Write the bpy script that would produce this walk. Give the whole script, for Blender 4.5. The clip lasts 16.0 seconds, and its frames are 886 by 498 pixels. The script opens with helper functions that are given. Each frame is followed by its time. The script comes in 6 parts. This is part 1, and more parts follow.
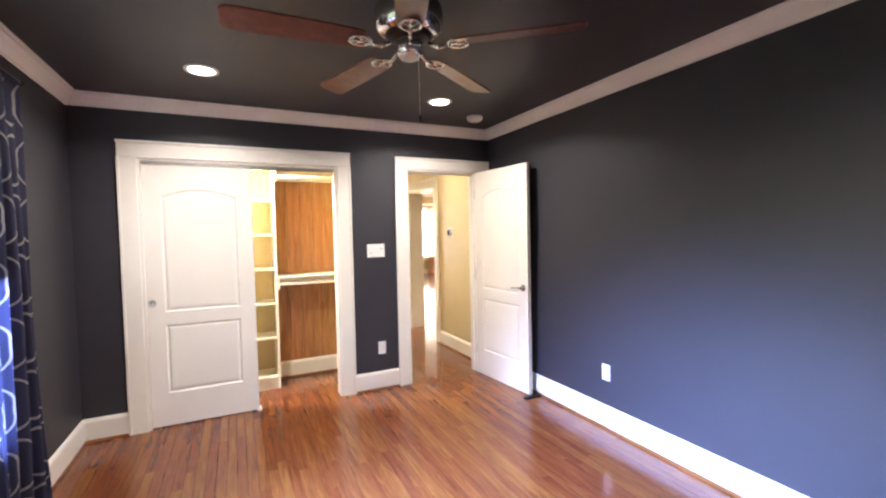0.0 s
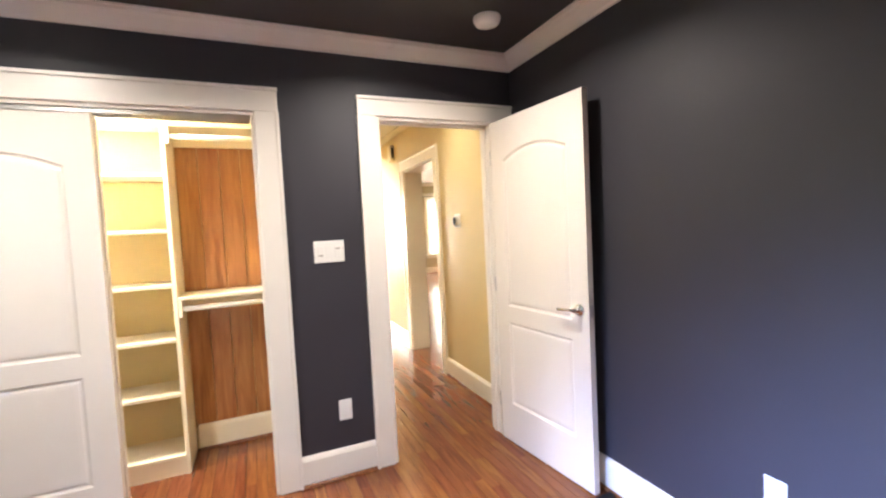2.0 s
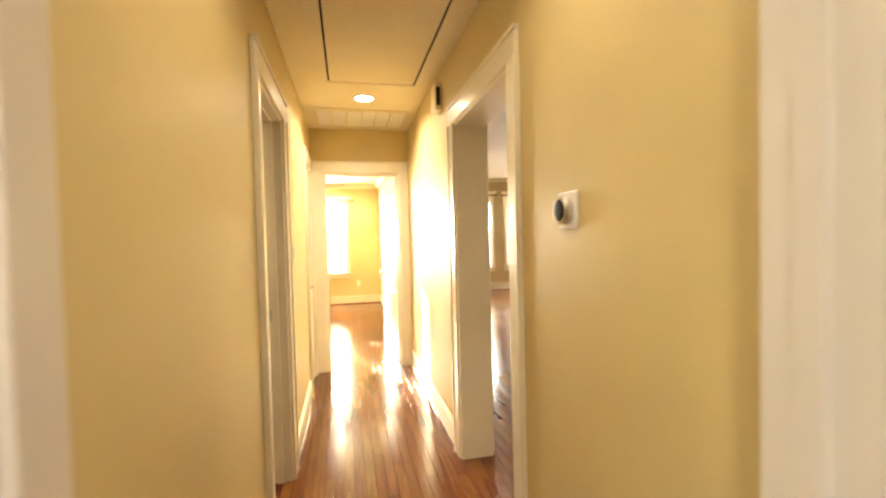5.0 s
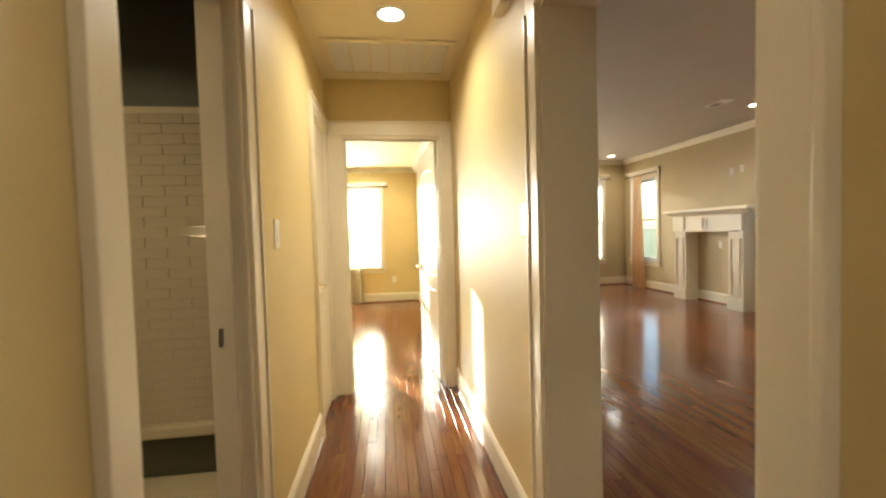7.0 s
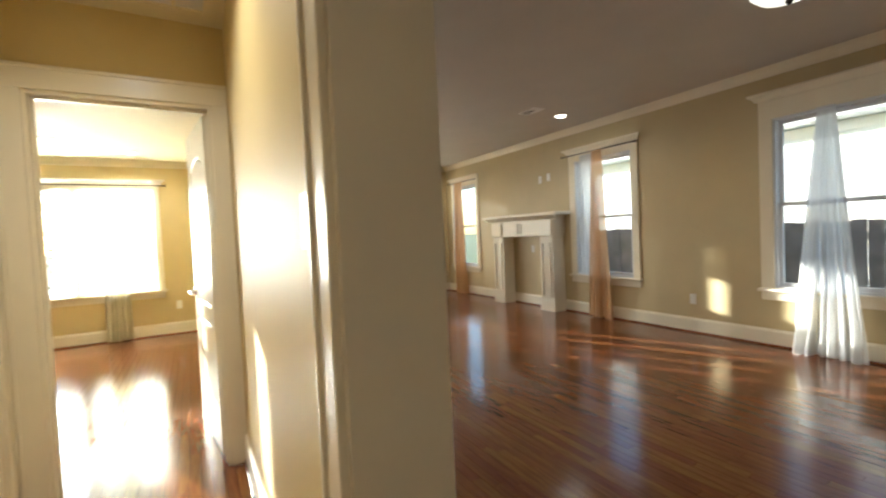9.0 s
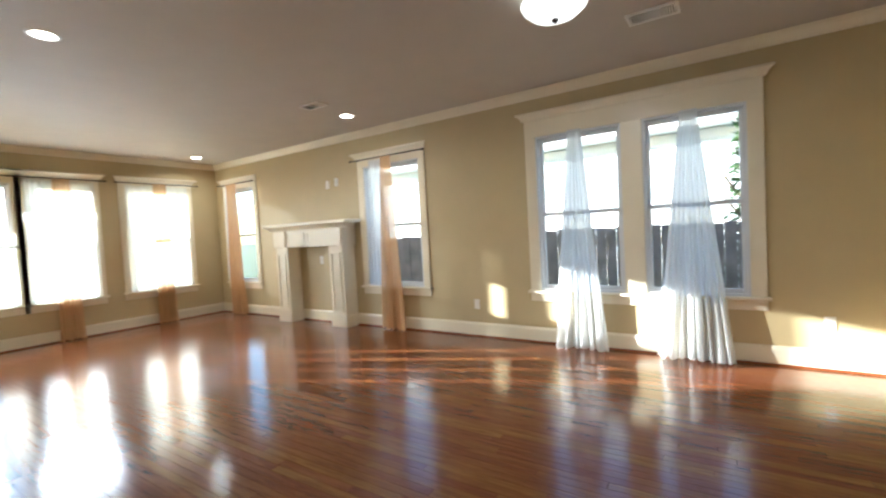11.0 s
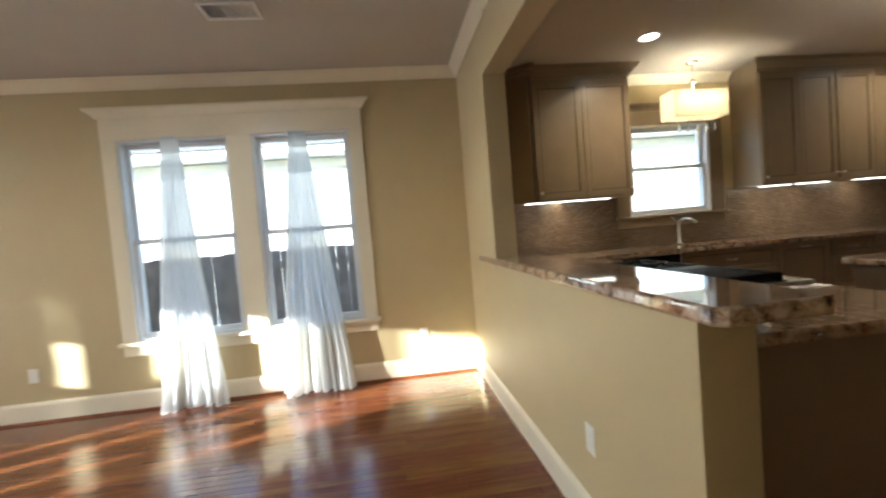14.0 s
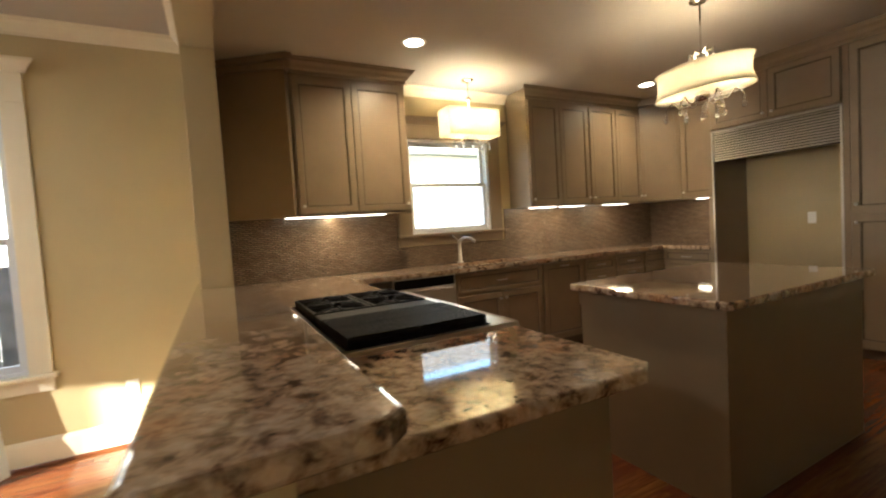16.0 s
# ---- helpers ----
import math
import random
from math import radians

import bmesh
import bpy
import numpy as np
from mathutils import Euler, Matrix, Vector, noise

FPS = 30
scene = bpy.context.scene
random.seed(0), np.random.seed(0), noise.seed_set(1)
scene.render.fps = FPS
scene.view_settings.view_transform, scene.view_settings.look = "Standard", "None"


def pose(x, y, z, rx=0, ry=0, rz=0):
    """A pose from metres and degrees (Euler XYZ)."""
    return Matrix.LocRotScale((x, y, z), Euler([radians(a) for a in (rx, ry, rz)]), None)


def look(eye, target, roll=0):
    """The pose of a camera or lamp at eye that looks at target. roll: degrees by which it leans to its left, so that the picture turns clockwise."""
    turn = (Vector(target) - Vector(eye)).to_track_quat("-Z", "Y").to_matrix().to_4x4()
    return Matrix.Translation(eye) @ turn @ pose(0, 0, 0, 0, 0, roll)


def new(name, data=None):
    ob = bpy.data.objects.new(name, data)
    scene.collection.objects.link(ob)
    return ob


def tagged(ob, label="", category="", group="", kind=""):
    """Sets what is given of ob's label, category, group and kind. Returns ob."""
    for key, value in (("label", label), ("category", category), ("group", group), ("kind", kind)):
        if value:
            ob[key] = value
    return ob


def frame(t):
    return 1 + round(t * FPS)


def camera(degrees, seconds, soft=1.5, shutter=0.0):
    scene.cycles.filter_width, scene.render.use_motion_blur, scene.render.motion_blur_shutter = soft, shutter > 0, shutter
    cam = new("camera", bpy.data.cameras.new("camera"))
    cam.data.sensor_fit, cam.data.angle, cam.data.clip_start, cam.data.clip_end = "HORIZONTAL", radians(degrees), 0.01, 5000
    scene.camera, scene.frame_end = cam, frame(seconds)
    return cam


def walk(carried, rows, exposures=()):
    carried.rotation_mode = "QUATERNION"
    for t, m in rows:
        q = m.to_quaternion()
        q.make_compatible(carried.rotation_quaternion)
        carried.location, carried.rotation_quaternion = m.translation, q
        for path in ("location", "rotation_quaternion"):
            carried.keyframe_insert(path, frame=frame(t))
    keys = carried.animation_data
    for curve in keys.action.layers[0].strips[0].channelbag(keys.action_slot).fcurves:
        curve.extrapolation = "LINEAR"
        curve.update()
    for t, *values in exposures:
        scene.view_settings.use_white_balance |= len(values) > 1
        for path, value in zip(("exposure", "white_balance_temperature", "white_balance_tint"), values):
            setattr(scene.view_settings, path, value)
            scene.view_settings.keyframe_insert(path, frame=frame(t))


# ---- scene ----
cam = camera(91.4, 16.0, soft=2.2, shutter=0.4)
PATH = [
    (0, (-1.443, -3.807, 1.443), (-0.577, -2.006, 1.364), -1.20),
    (0.5, (-1.277, -3.491, 1.417), (-0.438, -1.678, 1.333), -1.60),
    (1, (-1.083, -3.143, 1.414), (-0.285, -1.312, 1.310), -2.40),
    (1.5, (-0.874, -2.793, 1.407), (-0.084, -0.959, 1.288), -3.00),
    (2, (-0.652, -2.427, 1.388), (0.138, -0.592, 1.287), -2.90),
    (2.5, (-0.461, -2.068, 1.368), (0.329, -0.232, 1.291), -1.90),
    (3, (-0.275, -1.732, 1.351), (0.474, 0.122, 1.295), -1.70),
    (3.5, (-0.103, -1.392, 1.358), (0.579, 0.488, 1.304), -1.65),
    (4, (0.064, -1.005, 1.365), (0.684, 0.897, 1.304), -1.50),
    (4.5, (0.172, -0.640, 1.372), (0.722, 1.285, 1.310), -1.60),
    (5, (0.276, -0.282, 1.368), (0.712, 1.670, 1.307), -1.40),
    (5.2, (0.300, -0.126, 1.370), (0.691, 1.834, 1.303), -1.20),
    (7.3, (0.433, 0.936, 1.262), (0.687, 2.918, 1.185), -1.6),
    (7.5, (0.469, 1.029, 1.266), (0.789, 3.002, 1.202), -2.0),
    (8, (0.529, 1.203, 1.264), (1.082, 3.125, 1.206), -2.2),
    (8.5, (0.601, 1.379, 1.267), (1.388, 3.216, 1.201), -2.3),
    (9, (0.719, 1.532, 1.269), (1.718, 3.264, 1.200), -2.6),
    (9.5, (0.836, 1.649, 1.281), (2.037, 3.246, 1.207), -3.1),
    (11.8, (1.310, 1.916, 1.276), (3.152, 2.693, 1.205), -2.6),
    (12, (1.354, 1.900, 1.289), (3.230, 2.591, 1.219), -2.5),
    (12.5, (1.487, 1.841, 1.320), (3.429, 2.313, 1.239), -2.5),
    (13, (1.593, 1.746, 1.301), (3.576, 1.989, 1.201), -3.1),
    (13.5, (1.723, 1.588, 1.295), (3.720, 1.612, 1.193), -4.2),
    (14, (1.796, 1.449, 1.306), (3.779, 1.202, 1.218), -4.7),
    (14.5, (1.892, 1.302, 1.318), (3.817, 0.766, 1.246), -4.0),
    (15, (2.002, 1.096, 1.301), (3.853, 0.341, 1.231), -3.4),
    (15.5, (2.062, 0.840, 1.329), (3.870, -0.010, 1.241), -3.8),
    (16, (2.133, 0.634, 1.328), (3.901, -0.294, 1.231), -3.6),
]
walk(cam, [(t, look(eye, target, roll)) for t, eye, target, roll in PATH], [(0, 4.4, 5650, 13), (3, 3.95, 6150, 12), (4.0, 3.6, 6900, 8), (5.2, 3.9, 6700, 7), (7.4, 2.82, 5900, 5), (9.5, 2.7, 5400, 5), (12, 3.5, 5000, 5), (14, 3.3, 5100, 5), (15, 3.42, 5350, 6), (16, 3.8, 5700, 7)])

# ---- light and sky ----
SUN_ELEV, SUN_FROM = radians(10.6), Vector((-0.405, 0.914))
world = bpy.data.worlds.new("world")
scene.world = world
world.use_nodes = True
wn = world.node_tree
sky = wn.nodes.new("ShaderNodeTexSky")
sky.sky_type = "NISHITA"
sky.sun_disc = False
sky.sun_elevation = SUN_ELEV
sky.sun_rotation = math.atan2(SUN_FROM.x, SUN_FROM.y)
wn.links.new(sky.outputs[0], wn.nodes["Background"].inputs[0])
wn.nodes["Background"].inputs[1].default_value = 0.098
sun = new("sun", bpy.data.lights.new("sun", "SUN"))
sun.data.energy, sun.data.angle, sun.data.color = 4.3, radians(0.5), (1.0, 0.88, 0.68)
sun.matrix_world = look((0, 0, 0), (-SUN_FROM.x * math.cos(SUN_ELEV), -SUN_FROM.y * math.cos(SUN_ELEV), -math.sin(SUN_ELEV)))


def area_lamp(name, eye, target, sx, sy, watts, color, shape="RECTANGLE", spread=180):
    d = bpy.data.lights.new(name, "AREA")
    d.shape, d.size, d.size_y, d.energy, d.color = shape, sx, sy, watts * LAMPS, color
    d.spread = radians(spread)
    ob = new(name, d)
    ob.matrix_world = look(eye, target)
    return ob


LAMPS = 0.13      # lamps against daylight
WARM, COOL = (1.0, 0.72, 0.39), (0.72, 0.84, 1.0)
SOFTW = (1.0, 0.86, 0.68)

# daylight in the openings of the west, front and end-room windows
area_lamp("window_daylight", (-2.6, -2.1, 0.95), (0.9, -2.3, -0.75), 1.75, 0.75, 58, (0.42, 0.54, 1.0), spread=62)
# front pair: fill light set in the two unseen windows
for x in (2.08, 3.35):
    area_lamp("window_daylight", (x, 10.06, 1.42), (x, 5, -1.2), 0.85, 1.6, 62, (0.98, 0.95, 0.90), spread=120)
area_lamp("window_daylight", (-0.7, 9.07, 1.36), (-0.7, 0, 0.6), 1.85, 1.36, 480, (1.0, 0.98, 0.93))

# ---- materials ----


def material(name, color, rough=0.5, metal=0.0, vary=0.06, scale=3.0, bump=0.0, bump_scale=120.0, spec=0.5, coat=0.0):
    """A painted or plain surface: two scales of tone, fine relief."""
    m = bpy.data.materials.new(name)
    m.use_nodes = True
    n, l = m.node_tree.nodes, m.node_tree.links
    b = n["Principled BSDF"]
    b.inputs["Roughness"].default_value, b.inputs["Metallic"].default_value = rough, metal
    b.inputs["Specular IOR Level"].default_value = spec
    b.inputs["Coat Weight"].default_value = coat
    co = n.new("ShaderNodeTexCoord")
    a = n.new("ShaderNodeTexNoise")
    a.inputs["Scale"].default_value, a.inputs["Detail"].default_value = scale, 6
    l.new(co.outputs["Object"], a.inputs["Vector"])
    ramp = n.new("ShaderNodeValToRGB")
    lo, hi = [c * (1 - vary) for c in color], [min(1, c * (1 + vary)) for c in color]
    ramp.color_ramp.elements[0].position, ramp.color_ramp.elements[0].color = 0.3, (*lo, 1)
    ramp.color_ramp.elements[1].position, ramp.color_ramp.elements[1].color = 0.7, (*hi, 1)
    l.new(a.outputs["Fac"], ramp.inputs[0])
    l.new(ramp.outputs[0], b.inputs["Base Color"])
    g = n.new("ShaderNodeTexNoise")
    g.inputs["Scale"].default_value, g.inputs["Detail"].default_value = bump_scale, 3
    l.new(co.outputs["Object"], g.inputs["Vector"])
    if bump:
        bp = n.new("ShaderNodeBump")
        bp.inputs["Strength"].default_value, bp.inputs["Distance"].default_value = bump, 0.002
        l.new(g.outputs["Fac"], bp.inputs["Height"])
        l.new(bp.outputs[0], b.inputs["Normal"])
    mr = n.new("ShaderNodeMapRange")
    mr.inputs["To Min"].default_value, mr.inputs["To Max"].default_value = max(0.02, rough - 0.06), min(1, rough + 0.06)
    l.new(a.outputs["Fac"], mr.inputs["Value"])
    l.new(mr.outputs[0], b.inputs["Roughness"])
    return m


def glow(name, color, strength):
    m = bpy.data.materials.new(name)
    m.use_nodes = True
    b = m.node_tree.nodes["Principled BSDF"]
    b.inputs["Base Color"].default_value = (0.8, 0.8, 0.8, 1)
    b.inputs["Emission Color"].default_value, b.inputs["Emission Strength"].default_value = (*color, 1), strength
    return m


def wood(name, dark, light, per_island=False, rough=0.22, stretch=(14, 1.2, 14), coat=0.3, tone=1.0):
    """Finished timber, grain along local y; each board has a tone of its own."""
    m = bpy.data.materials.new(name)
    m.use_nodes = True
    n, l = m.node_tree.nodes, m.node_tree.links
    b = n["Principled BSDF"]
    if per_island:
        src = n.new("ShaderNodeNewGeometry").outputs["Random Per Island"]
    else:
        src = n.new("ShaderNodeObjectInfo").outputs["Random"]
    co = n.new("ShaderNodeNewGeometry")
    off = n.new("ShaderNodeVectorMath")
    off.operation = "MULTIPLY_ADD"
    off.inputs[1].default_value = (7.3, 11.1, 3.7)
    l.new(src, off.inputs[0])
    l.new(co.outputs["Position"], off.inputs[2])
    mp = n.new("ShaderNodeMapping")
    mp.inputs["Scale"].default_value = stretch
    l.new(off.outputs[0], mp.inputs["Vector"])
    g = n.new("ShaderNodeTexNoise")
    g.inputs["Scale"].default_value, g.inputs["Detail"].default_value, g.inputs["Roughness"].default_value = 3.0, 9, 0.62
    g.inputs["Distortion"].default_value = 0.6
    l.new(mp.outputs[0], g.inputs["Vector"])
    ramp = n.new("ShaderNodeValToRGB")
    ramp.color_ramp.elements[0].position, ramp.color_ramp.elements[0].color = 0.33, (*dark, 1)
    ramp.color_ramp.elements[1].position, ramp.color_ramp.elements[1].color = 0.7, (*light, 1)
    l.new(g.outputs["Fac"], ramp.inputs[0])
    hs = n.new("ShaderNodeHueSaturation")
    mr = n.new("ShaderNodeMapRange")
    mr.inputs["To Min"].default_value, mr.inputs["To Max"].default_value = 1 - 0.22 * tone, 1 + 0.26 * tone
    l.new(src, mr.inputs["Value"])
    l.new(mr.outputs[0], hs.inputs["Value"])
    hr = n.new("ShaderNodeMapRange")
    hr.inputs["To Min"].default_value, hr.inputs["To Max"].default_value = 0.49, 0.512
    l.new(src, hr.inputs["Value"])
    l.new(hr.outputs[0], hs.inputs["Hue"])
    l.new(ramp.outputs[0], hs.inputs["Color"])
    l.new(hs.outputs[0], b.inputs["Base Color"])
    w = n.new("ShaderNodeTexNoise")
    w.inputs["Scale"].default_value = 1.6
    l.new(co.outputs["Position"], w.inputs["Vector"])
    rr = n.new("ShaderNodeMapRange")
    rr.inputs["To Min"].default_value, rr.inputs["To Max"].default_value = rough - 0.06, rough + 0.08
    l.new(w.outputs["Fac"], rr.inputs["Value"])
    l.new(rr.outputs[0], b.inputs["Roughness"])
    bp = n.new("ShaderNodeBump")
    bp.inputs["Strength"].default_value, bp.inputs["Distance"].default_value = 0.04, 0.001
    l.new(g.outputs["Fac"], bp.inputs["Height"])
    l.new(bp.outputs[0], b.inputs["Normal"])
    b.inputs["Coat Weight"].default_value, b.inputs["Coat Roughness"].default_value = coat, 0.15
    return m


def granite(name):
    m = bpy.data.materials.new(name)
    m.use_nodes = True
    n, l = m.node_tree.nodes, m.node_tree.links
    b = n["Principled BSDF"]
    pos = n.new("ShaderNodeNewGeometry").outputs["Position"]
    big = n.new("ShaderNodeTexNoise")
    big.inputs["Scale"].default_value, big.inputs["Detail"].default_value, big.inputs["Distortion"].default_value = 20, 7, 0.35
    big.inputs["Roughness"].default_value = 0.66
    l.new(pos, big.inputs["Vector"])
    r1 = n.new("ShaderNodeValToRGB")
    els = r1.color_ramp.elements
    els[0].position, els[0].color = 0.335, (0.028, 0.018, 0.016, 1)
    els[1].position, els[1].color = 0.59, (0.58, 0.48, 0.385, 1)
    for p, c in ((0.395, (0.12, 0.065, 0.042, 1)), (0.44, (0.30, 0.21, 0.145, 1)), (0.505, (0.47, 0.36, 0.265, 1))):
        e = els.new(p)
        e.color = c
    l.new(big.outputs["Fac"], r1.inputs[0])
    vor = n.new("ShaderNodeTexVoronoi")
    vor.inputs["Scale"].default_value = 75
    l.new(pos, vor.inputs["Vector"])
    r2 = n.new("ShaderNodeValToRGB")
    r2.color_ramp.elements[0].color, r2.color_ramp.elements[1].color = (0.5, 0.47, 0.45, 1), (1.15, 1.1, 1.05, 1)
    l.new(vor.outputs["Color"], r2.inputs[0])
    rust = n.new("ShaderNodeTexNoise")
    rust.inputs["Scale"].default_value, rust.inputs["Detail"].default_value = 3.5, 5
    l.new(pos, rust.inputs["Vector"])
    r3 = n.new("ShaderNodeValToRGB")
    r3.color_ramp.elements[0].position, r3.color_ramp.elements[0].color = 0.52, (1, 1, 1, 1)
    r3.color_ramp.elements[1].position, r3.color_ramp.elements[1].color = 0.68, (0.95, 0.72, 0.56, 1)
    l.new(rust.outputs["Fac"], r3.inputs[0])
    mx = n.new("ShaderNodeMix")
    mx.data_type, mx.blend_type = "RGBA", "MULTIPLY"
    mx.inputs[0].default_value = 0.7
    l.new(r1.outputs[0], mx.inputs[6])
    l.new(r2.outputs[0], mx.inputs[7])
    m2 = n.new("ShaderNodeMix")
    m2.data_type, m2.blend_type = "RGBA", "MULTIPLY"
    m2.inputs[0].default_value = 1.0
    l.new(mx.outputs[2], m2.inputs[6])
    l.new(r3.outputs[0], m2.inputs[7])
    l.new(m2.outputs[2], b.inputs["Base Color"])
    b.inputs["Roughness"].default_value = 0.06
    b.inputs["Coat Weight"].default_value, b.inputs["Coat Roughness"].default_value = 0.8, 0.03
    return m


def mosaic(name):
    """Thin glass strips in mixed browns and greys, 14 mm high."""
    m = bpy.data.materials.new(name)
    m.use_nodes = True
    n, l = m.node_tree.nodes, m.node_tree.links
    b = n["Principled BSDF"]
    geo = n.new("ShaderNodeNewGeometry")
    sep = n.new("ShaderNodeSeparateXYZ")
    l.new(geo.outputs["Position"], sep.inputs[0])
    add = n.new("ShaderNodeMath")
    l.new(sep.outputs[0], add.inputs[0])
    l.new(sep.outputs[1], add.inputs[1])
    comb = n.new("ShaderNodeCombineXYZ")
    l.new(add.outputs[0], comb.inputs[0])
    l.new(sep.outputs[2], comb.inputs[1])
    br = n.new("ShaderNodeTexBrick")
    br.inputs["Scale"].default_value = 1.0
    br.inputs["Brick Width"].default_value, br.inputs["Row Height"].default_value = 0.055, 0.016
    br.inputs["Mortar Size"].default_value, br.inputs["Bias"].default_value = 0.0034, 0.0
    br.inputs["Color1"].default_value, br.inputs["Color2"].default_value = (0.18, 0.115, 0.075, 1), (0.27, 0.195, 0.135, 1)
    br.inputs["Mortar"].default_value = (0.06, 0.048, 0.038, 1)
    l.new(comb.outputs[0], br.inputs["Vector"])
    no = n.new("ShaderNodeTexNoise")
    no.inputs["Scale"].default_value = 9
    l.new(comb.outputs[0], no.inputs["Vector"])
    hs = n.new("ShaderNodeHueSaturation")
    mr = n.new("ShaderNodeMapRange")
    mr.inputs["To Min"].default_value, mr.inputs["To Max"].default_value = 0.85, 1.15
    l.new(no.outputs["Fac"], mr.inputs["Value"])
    l.new(mr.outputs[0], hs.inputs["Value"])
    l.new(br.outputs["Color"], hs.inputs["Color"])
    hv = n.new("ShaderNodeMapRange")
    hv.inputs["To Min"].default_value, hv.inputs["To Max"].default_value = 0.47, 0.54
    fine = n.new("ShaderNodeTexNoise")
    fine.inputs["Scale"].default_value = 31
    l.new(comb.outputs[0], fine.inputs["Vector"])
    l.new(fine.outputs["Fac"], hv.inputs["Value"])
    l.new(hv.outputs[0], hs.inputs["Hue"])
    l.new(hs.outputs[0], b.inputs["Base Color"])
    bp = n.new("ShaderNodeBump")
    bp.inputs["Strength"].default_value, bp.inputs["Distance"].default_value = 0.5, 0.002
    bp.invert = True
    l.new(br.outputs["Fac"], bp.inputs["Height"])
    l.new(bp.outputs[0], b.inputs["Normal"])
    b.inputs["Roughness"].default_value = 0.22
    return m


def sheer(name, color, open_part, scale=500.0):
    """Thin cloth: part of the light goes straight through the weave, part is scattered through."""
    m = bpy.data.materials.new(name)
    m.use_nodes = True
    n, l = m.node_tree.nodes, m.node_tree.links
    out = n["Material Output"]
    n.remove(n["Principled BSDF"])
    d, t, tr = n.new("ShaderNodeBsdfDiffuse"), n.new("ShaderNodeBsdfTranslucent"), n.new("ShaderNodeBsdfTransparent")
    no = n.new("ShaderNodeTexNoise")
    no.inputs["Scale"].default_value, no.inputs["Detail"].default_value = 6, 4
    co = n.new("ShaderNodeTexCoord")
    l.new(co.outputs["Object"], no.inputs["Vector"])
    ramp = n.new("ShaderNodeValToRGB")
    ramp.color_ramp.elements[0].color = (*[c * 0.9 for c in color], 1)
    ramp.color_ramp.elements[1].color = (*color, 1)
    l.new(no.outputs["Fac"], ramp.inputs[0])
    l.new(ramp.outputs[0], d.inputs[0])
    l.new(ramp.outputs[0], t.inputs[0])
    a, bmix = n.new("ShaderNodeMixShader"), n.new("ShaderNodeMixShader")
    a.inputs[0].default_value, bmix.inputs[0].default_value = 0.5, open_part
    l.new(d.outputs[0], a.inputs[1])
    l.new(t.outputs[0], a.inputs[2])
    l.new(a.outputs[0], bmix.inputs[1])
    l.new(tr.outputs[0], bmix.inputs[2])
    l.new(bmix.outputs[0], out.inputs[0])
    return m


def pane_glass(name):
    m = bpy.data.materials.new(name)
    m.use_nodes = True
    n, l = m.node_tree.nodes, m.node_tree.links
    out = n["Material Output"]
    n.remove(n["Principled BSDF"])
    g, t, mx = n.new("ShaderNodeBsdfGlossy"), n.new("ShaderNodeBsdfTransparent"), n.new("ShaderNodeMixShader")
    g.inputs["Roughness"].default_value = 0.02
    t.inputs[0].default_value = (0.96, 0.98, 0.98, 1)
    mx.inputs[0].default_value = 0.04
    l.new(t.outputs[0], mx.inputs[1])
    l.new(g.outputs[0], mx.inputs[2])
    l.new(mx.outputs[0], out.inputs[0])
    return m


def patterned_cloth(name):
    """Navy curtain cloth with an interlaced pale trellis of rounded links."""
    m = bpy.data.materials.new(name)
    m.use_nodes = True
    n, l = m.node_tree.nodes, m.node_tree.links
    b = n["Principled BSDF"]
    sep = n.new("ShaderNodeSeparateXYZ")
    l.new(n.new("ShaderNodeTexCoord").outputs["UV"], sep.inputs[0])

    def op(kind, a, c=None):
        q = n.new("ShaderNodeMath")
        q.operation = kind
        for i, v in enumerate((a, c)):
            if v is None:
                continue
            if isinstance(v, (int, float)):
                q.inputs[i].default_value = v
            else:
                l.new(v, q.inputs[i])
        return q.outputs[0]

    u, v = op("MULTIPLY", sep.outputs[0], 2 * math.pi / 0.2), op("MULTIPLY", sep.outputs[1], 2 * math.pi / 0.28)
    wave = op("ADD", op("COSINE", u), op("COSINE", v))
    skew = op("MULTIPLY", op("COSINE", op("MULTIPLY", v, 2.0)), 0.35)
    line = op("LESS_THAN", op("ABSOLUTE", op("ADD", wave, skew)), 0.19)
    mx = n.new("ShaderNodeMix")
    mx.data_type = "RGBA"
    l.new(line, mx.inputs[0])
    mx.inputs[6].default_value, mx.inputs[7].default_value = (0.03, 0.032, 0.07, 1), (0.34, 0.31, 0.30, 1)
    l.new(mx.outputs[2], b.inputs["Base Color"])
    b.inputs["Roughness"].default_value = 0.85
    out = n["Material Output"]
    tl, ms = n.new("ShaderNodeBsdfTranslucent"), n.new("ShaderNodeMixShader")
    l.new(mx.outputs[2], tl.inputs[0])
    ms.inputs[0].default_value = 0.35
    l.new(b.outputs[0], ms.inputs[1])
    l.new(tl.outputs[0], ms.inputs[2])
    l.new(ms.outputs[0], out.inputs[0])
    return m


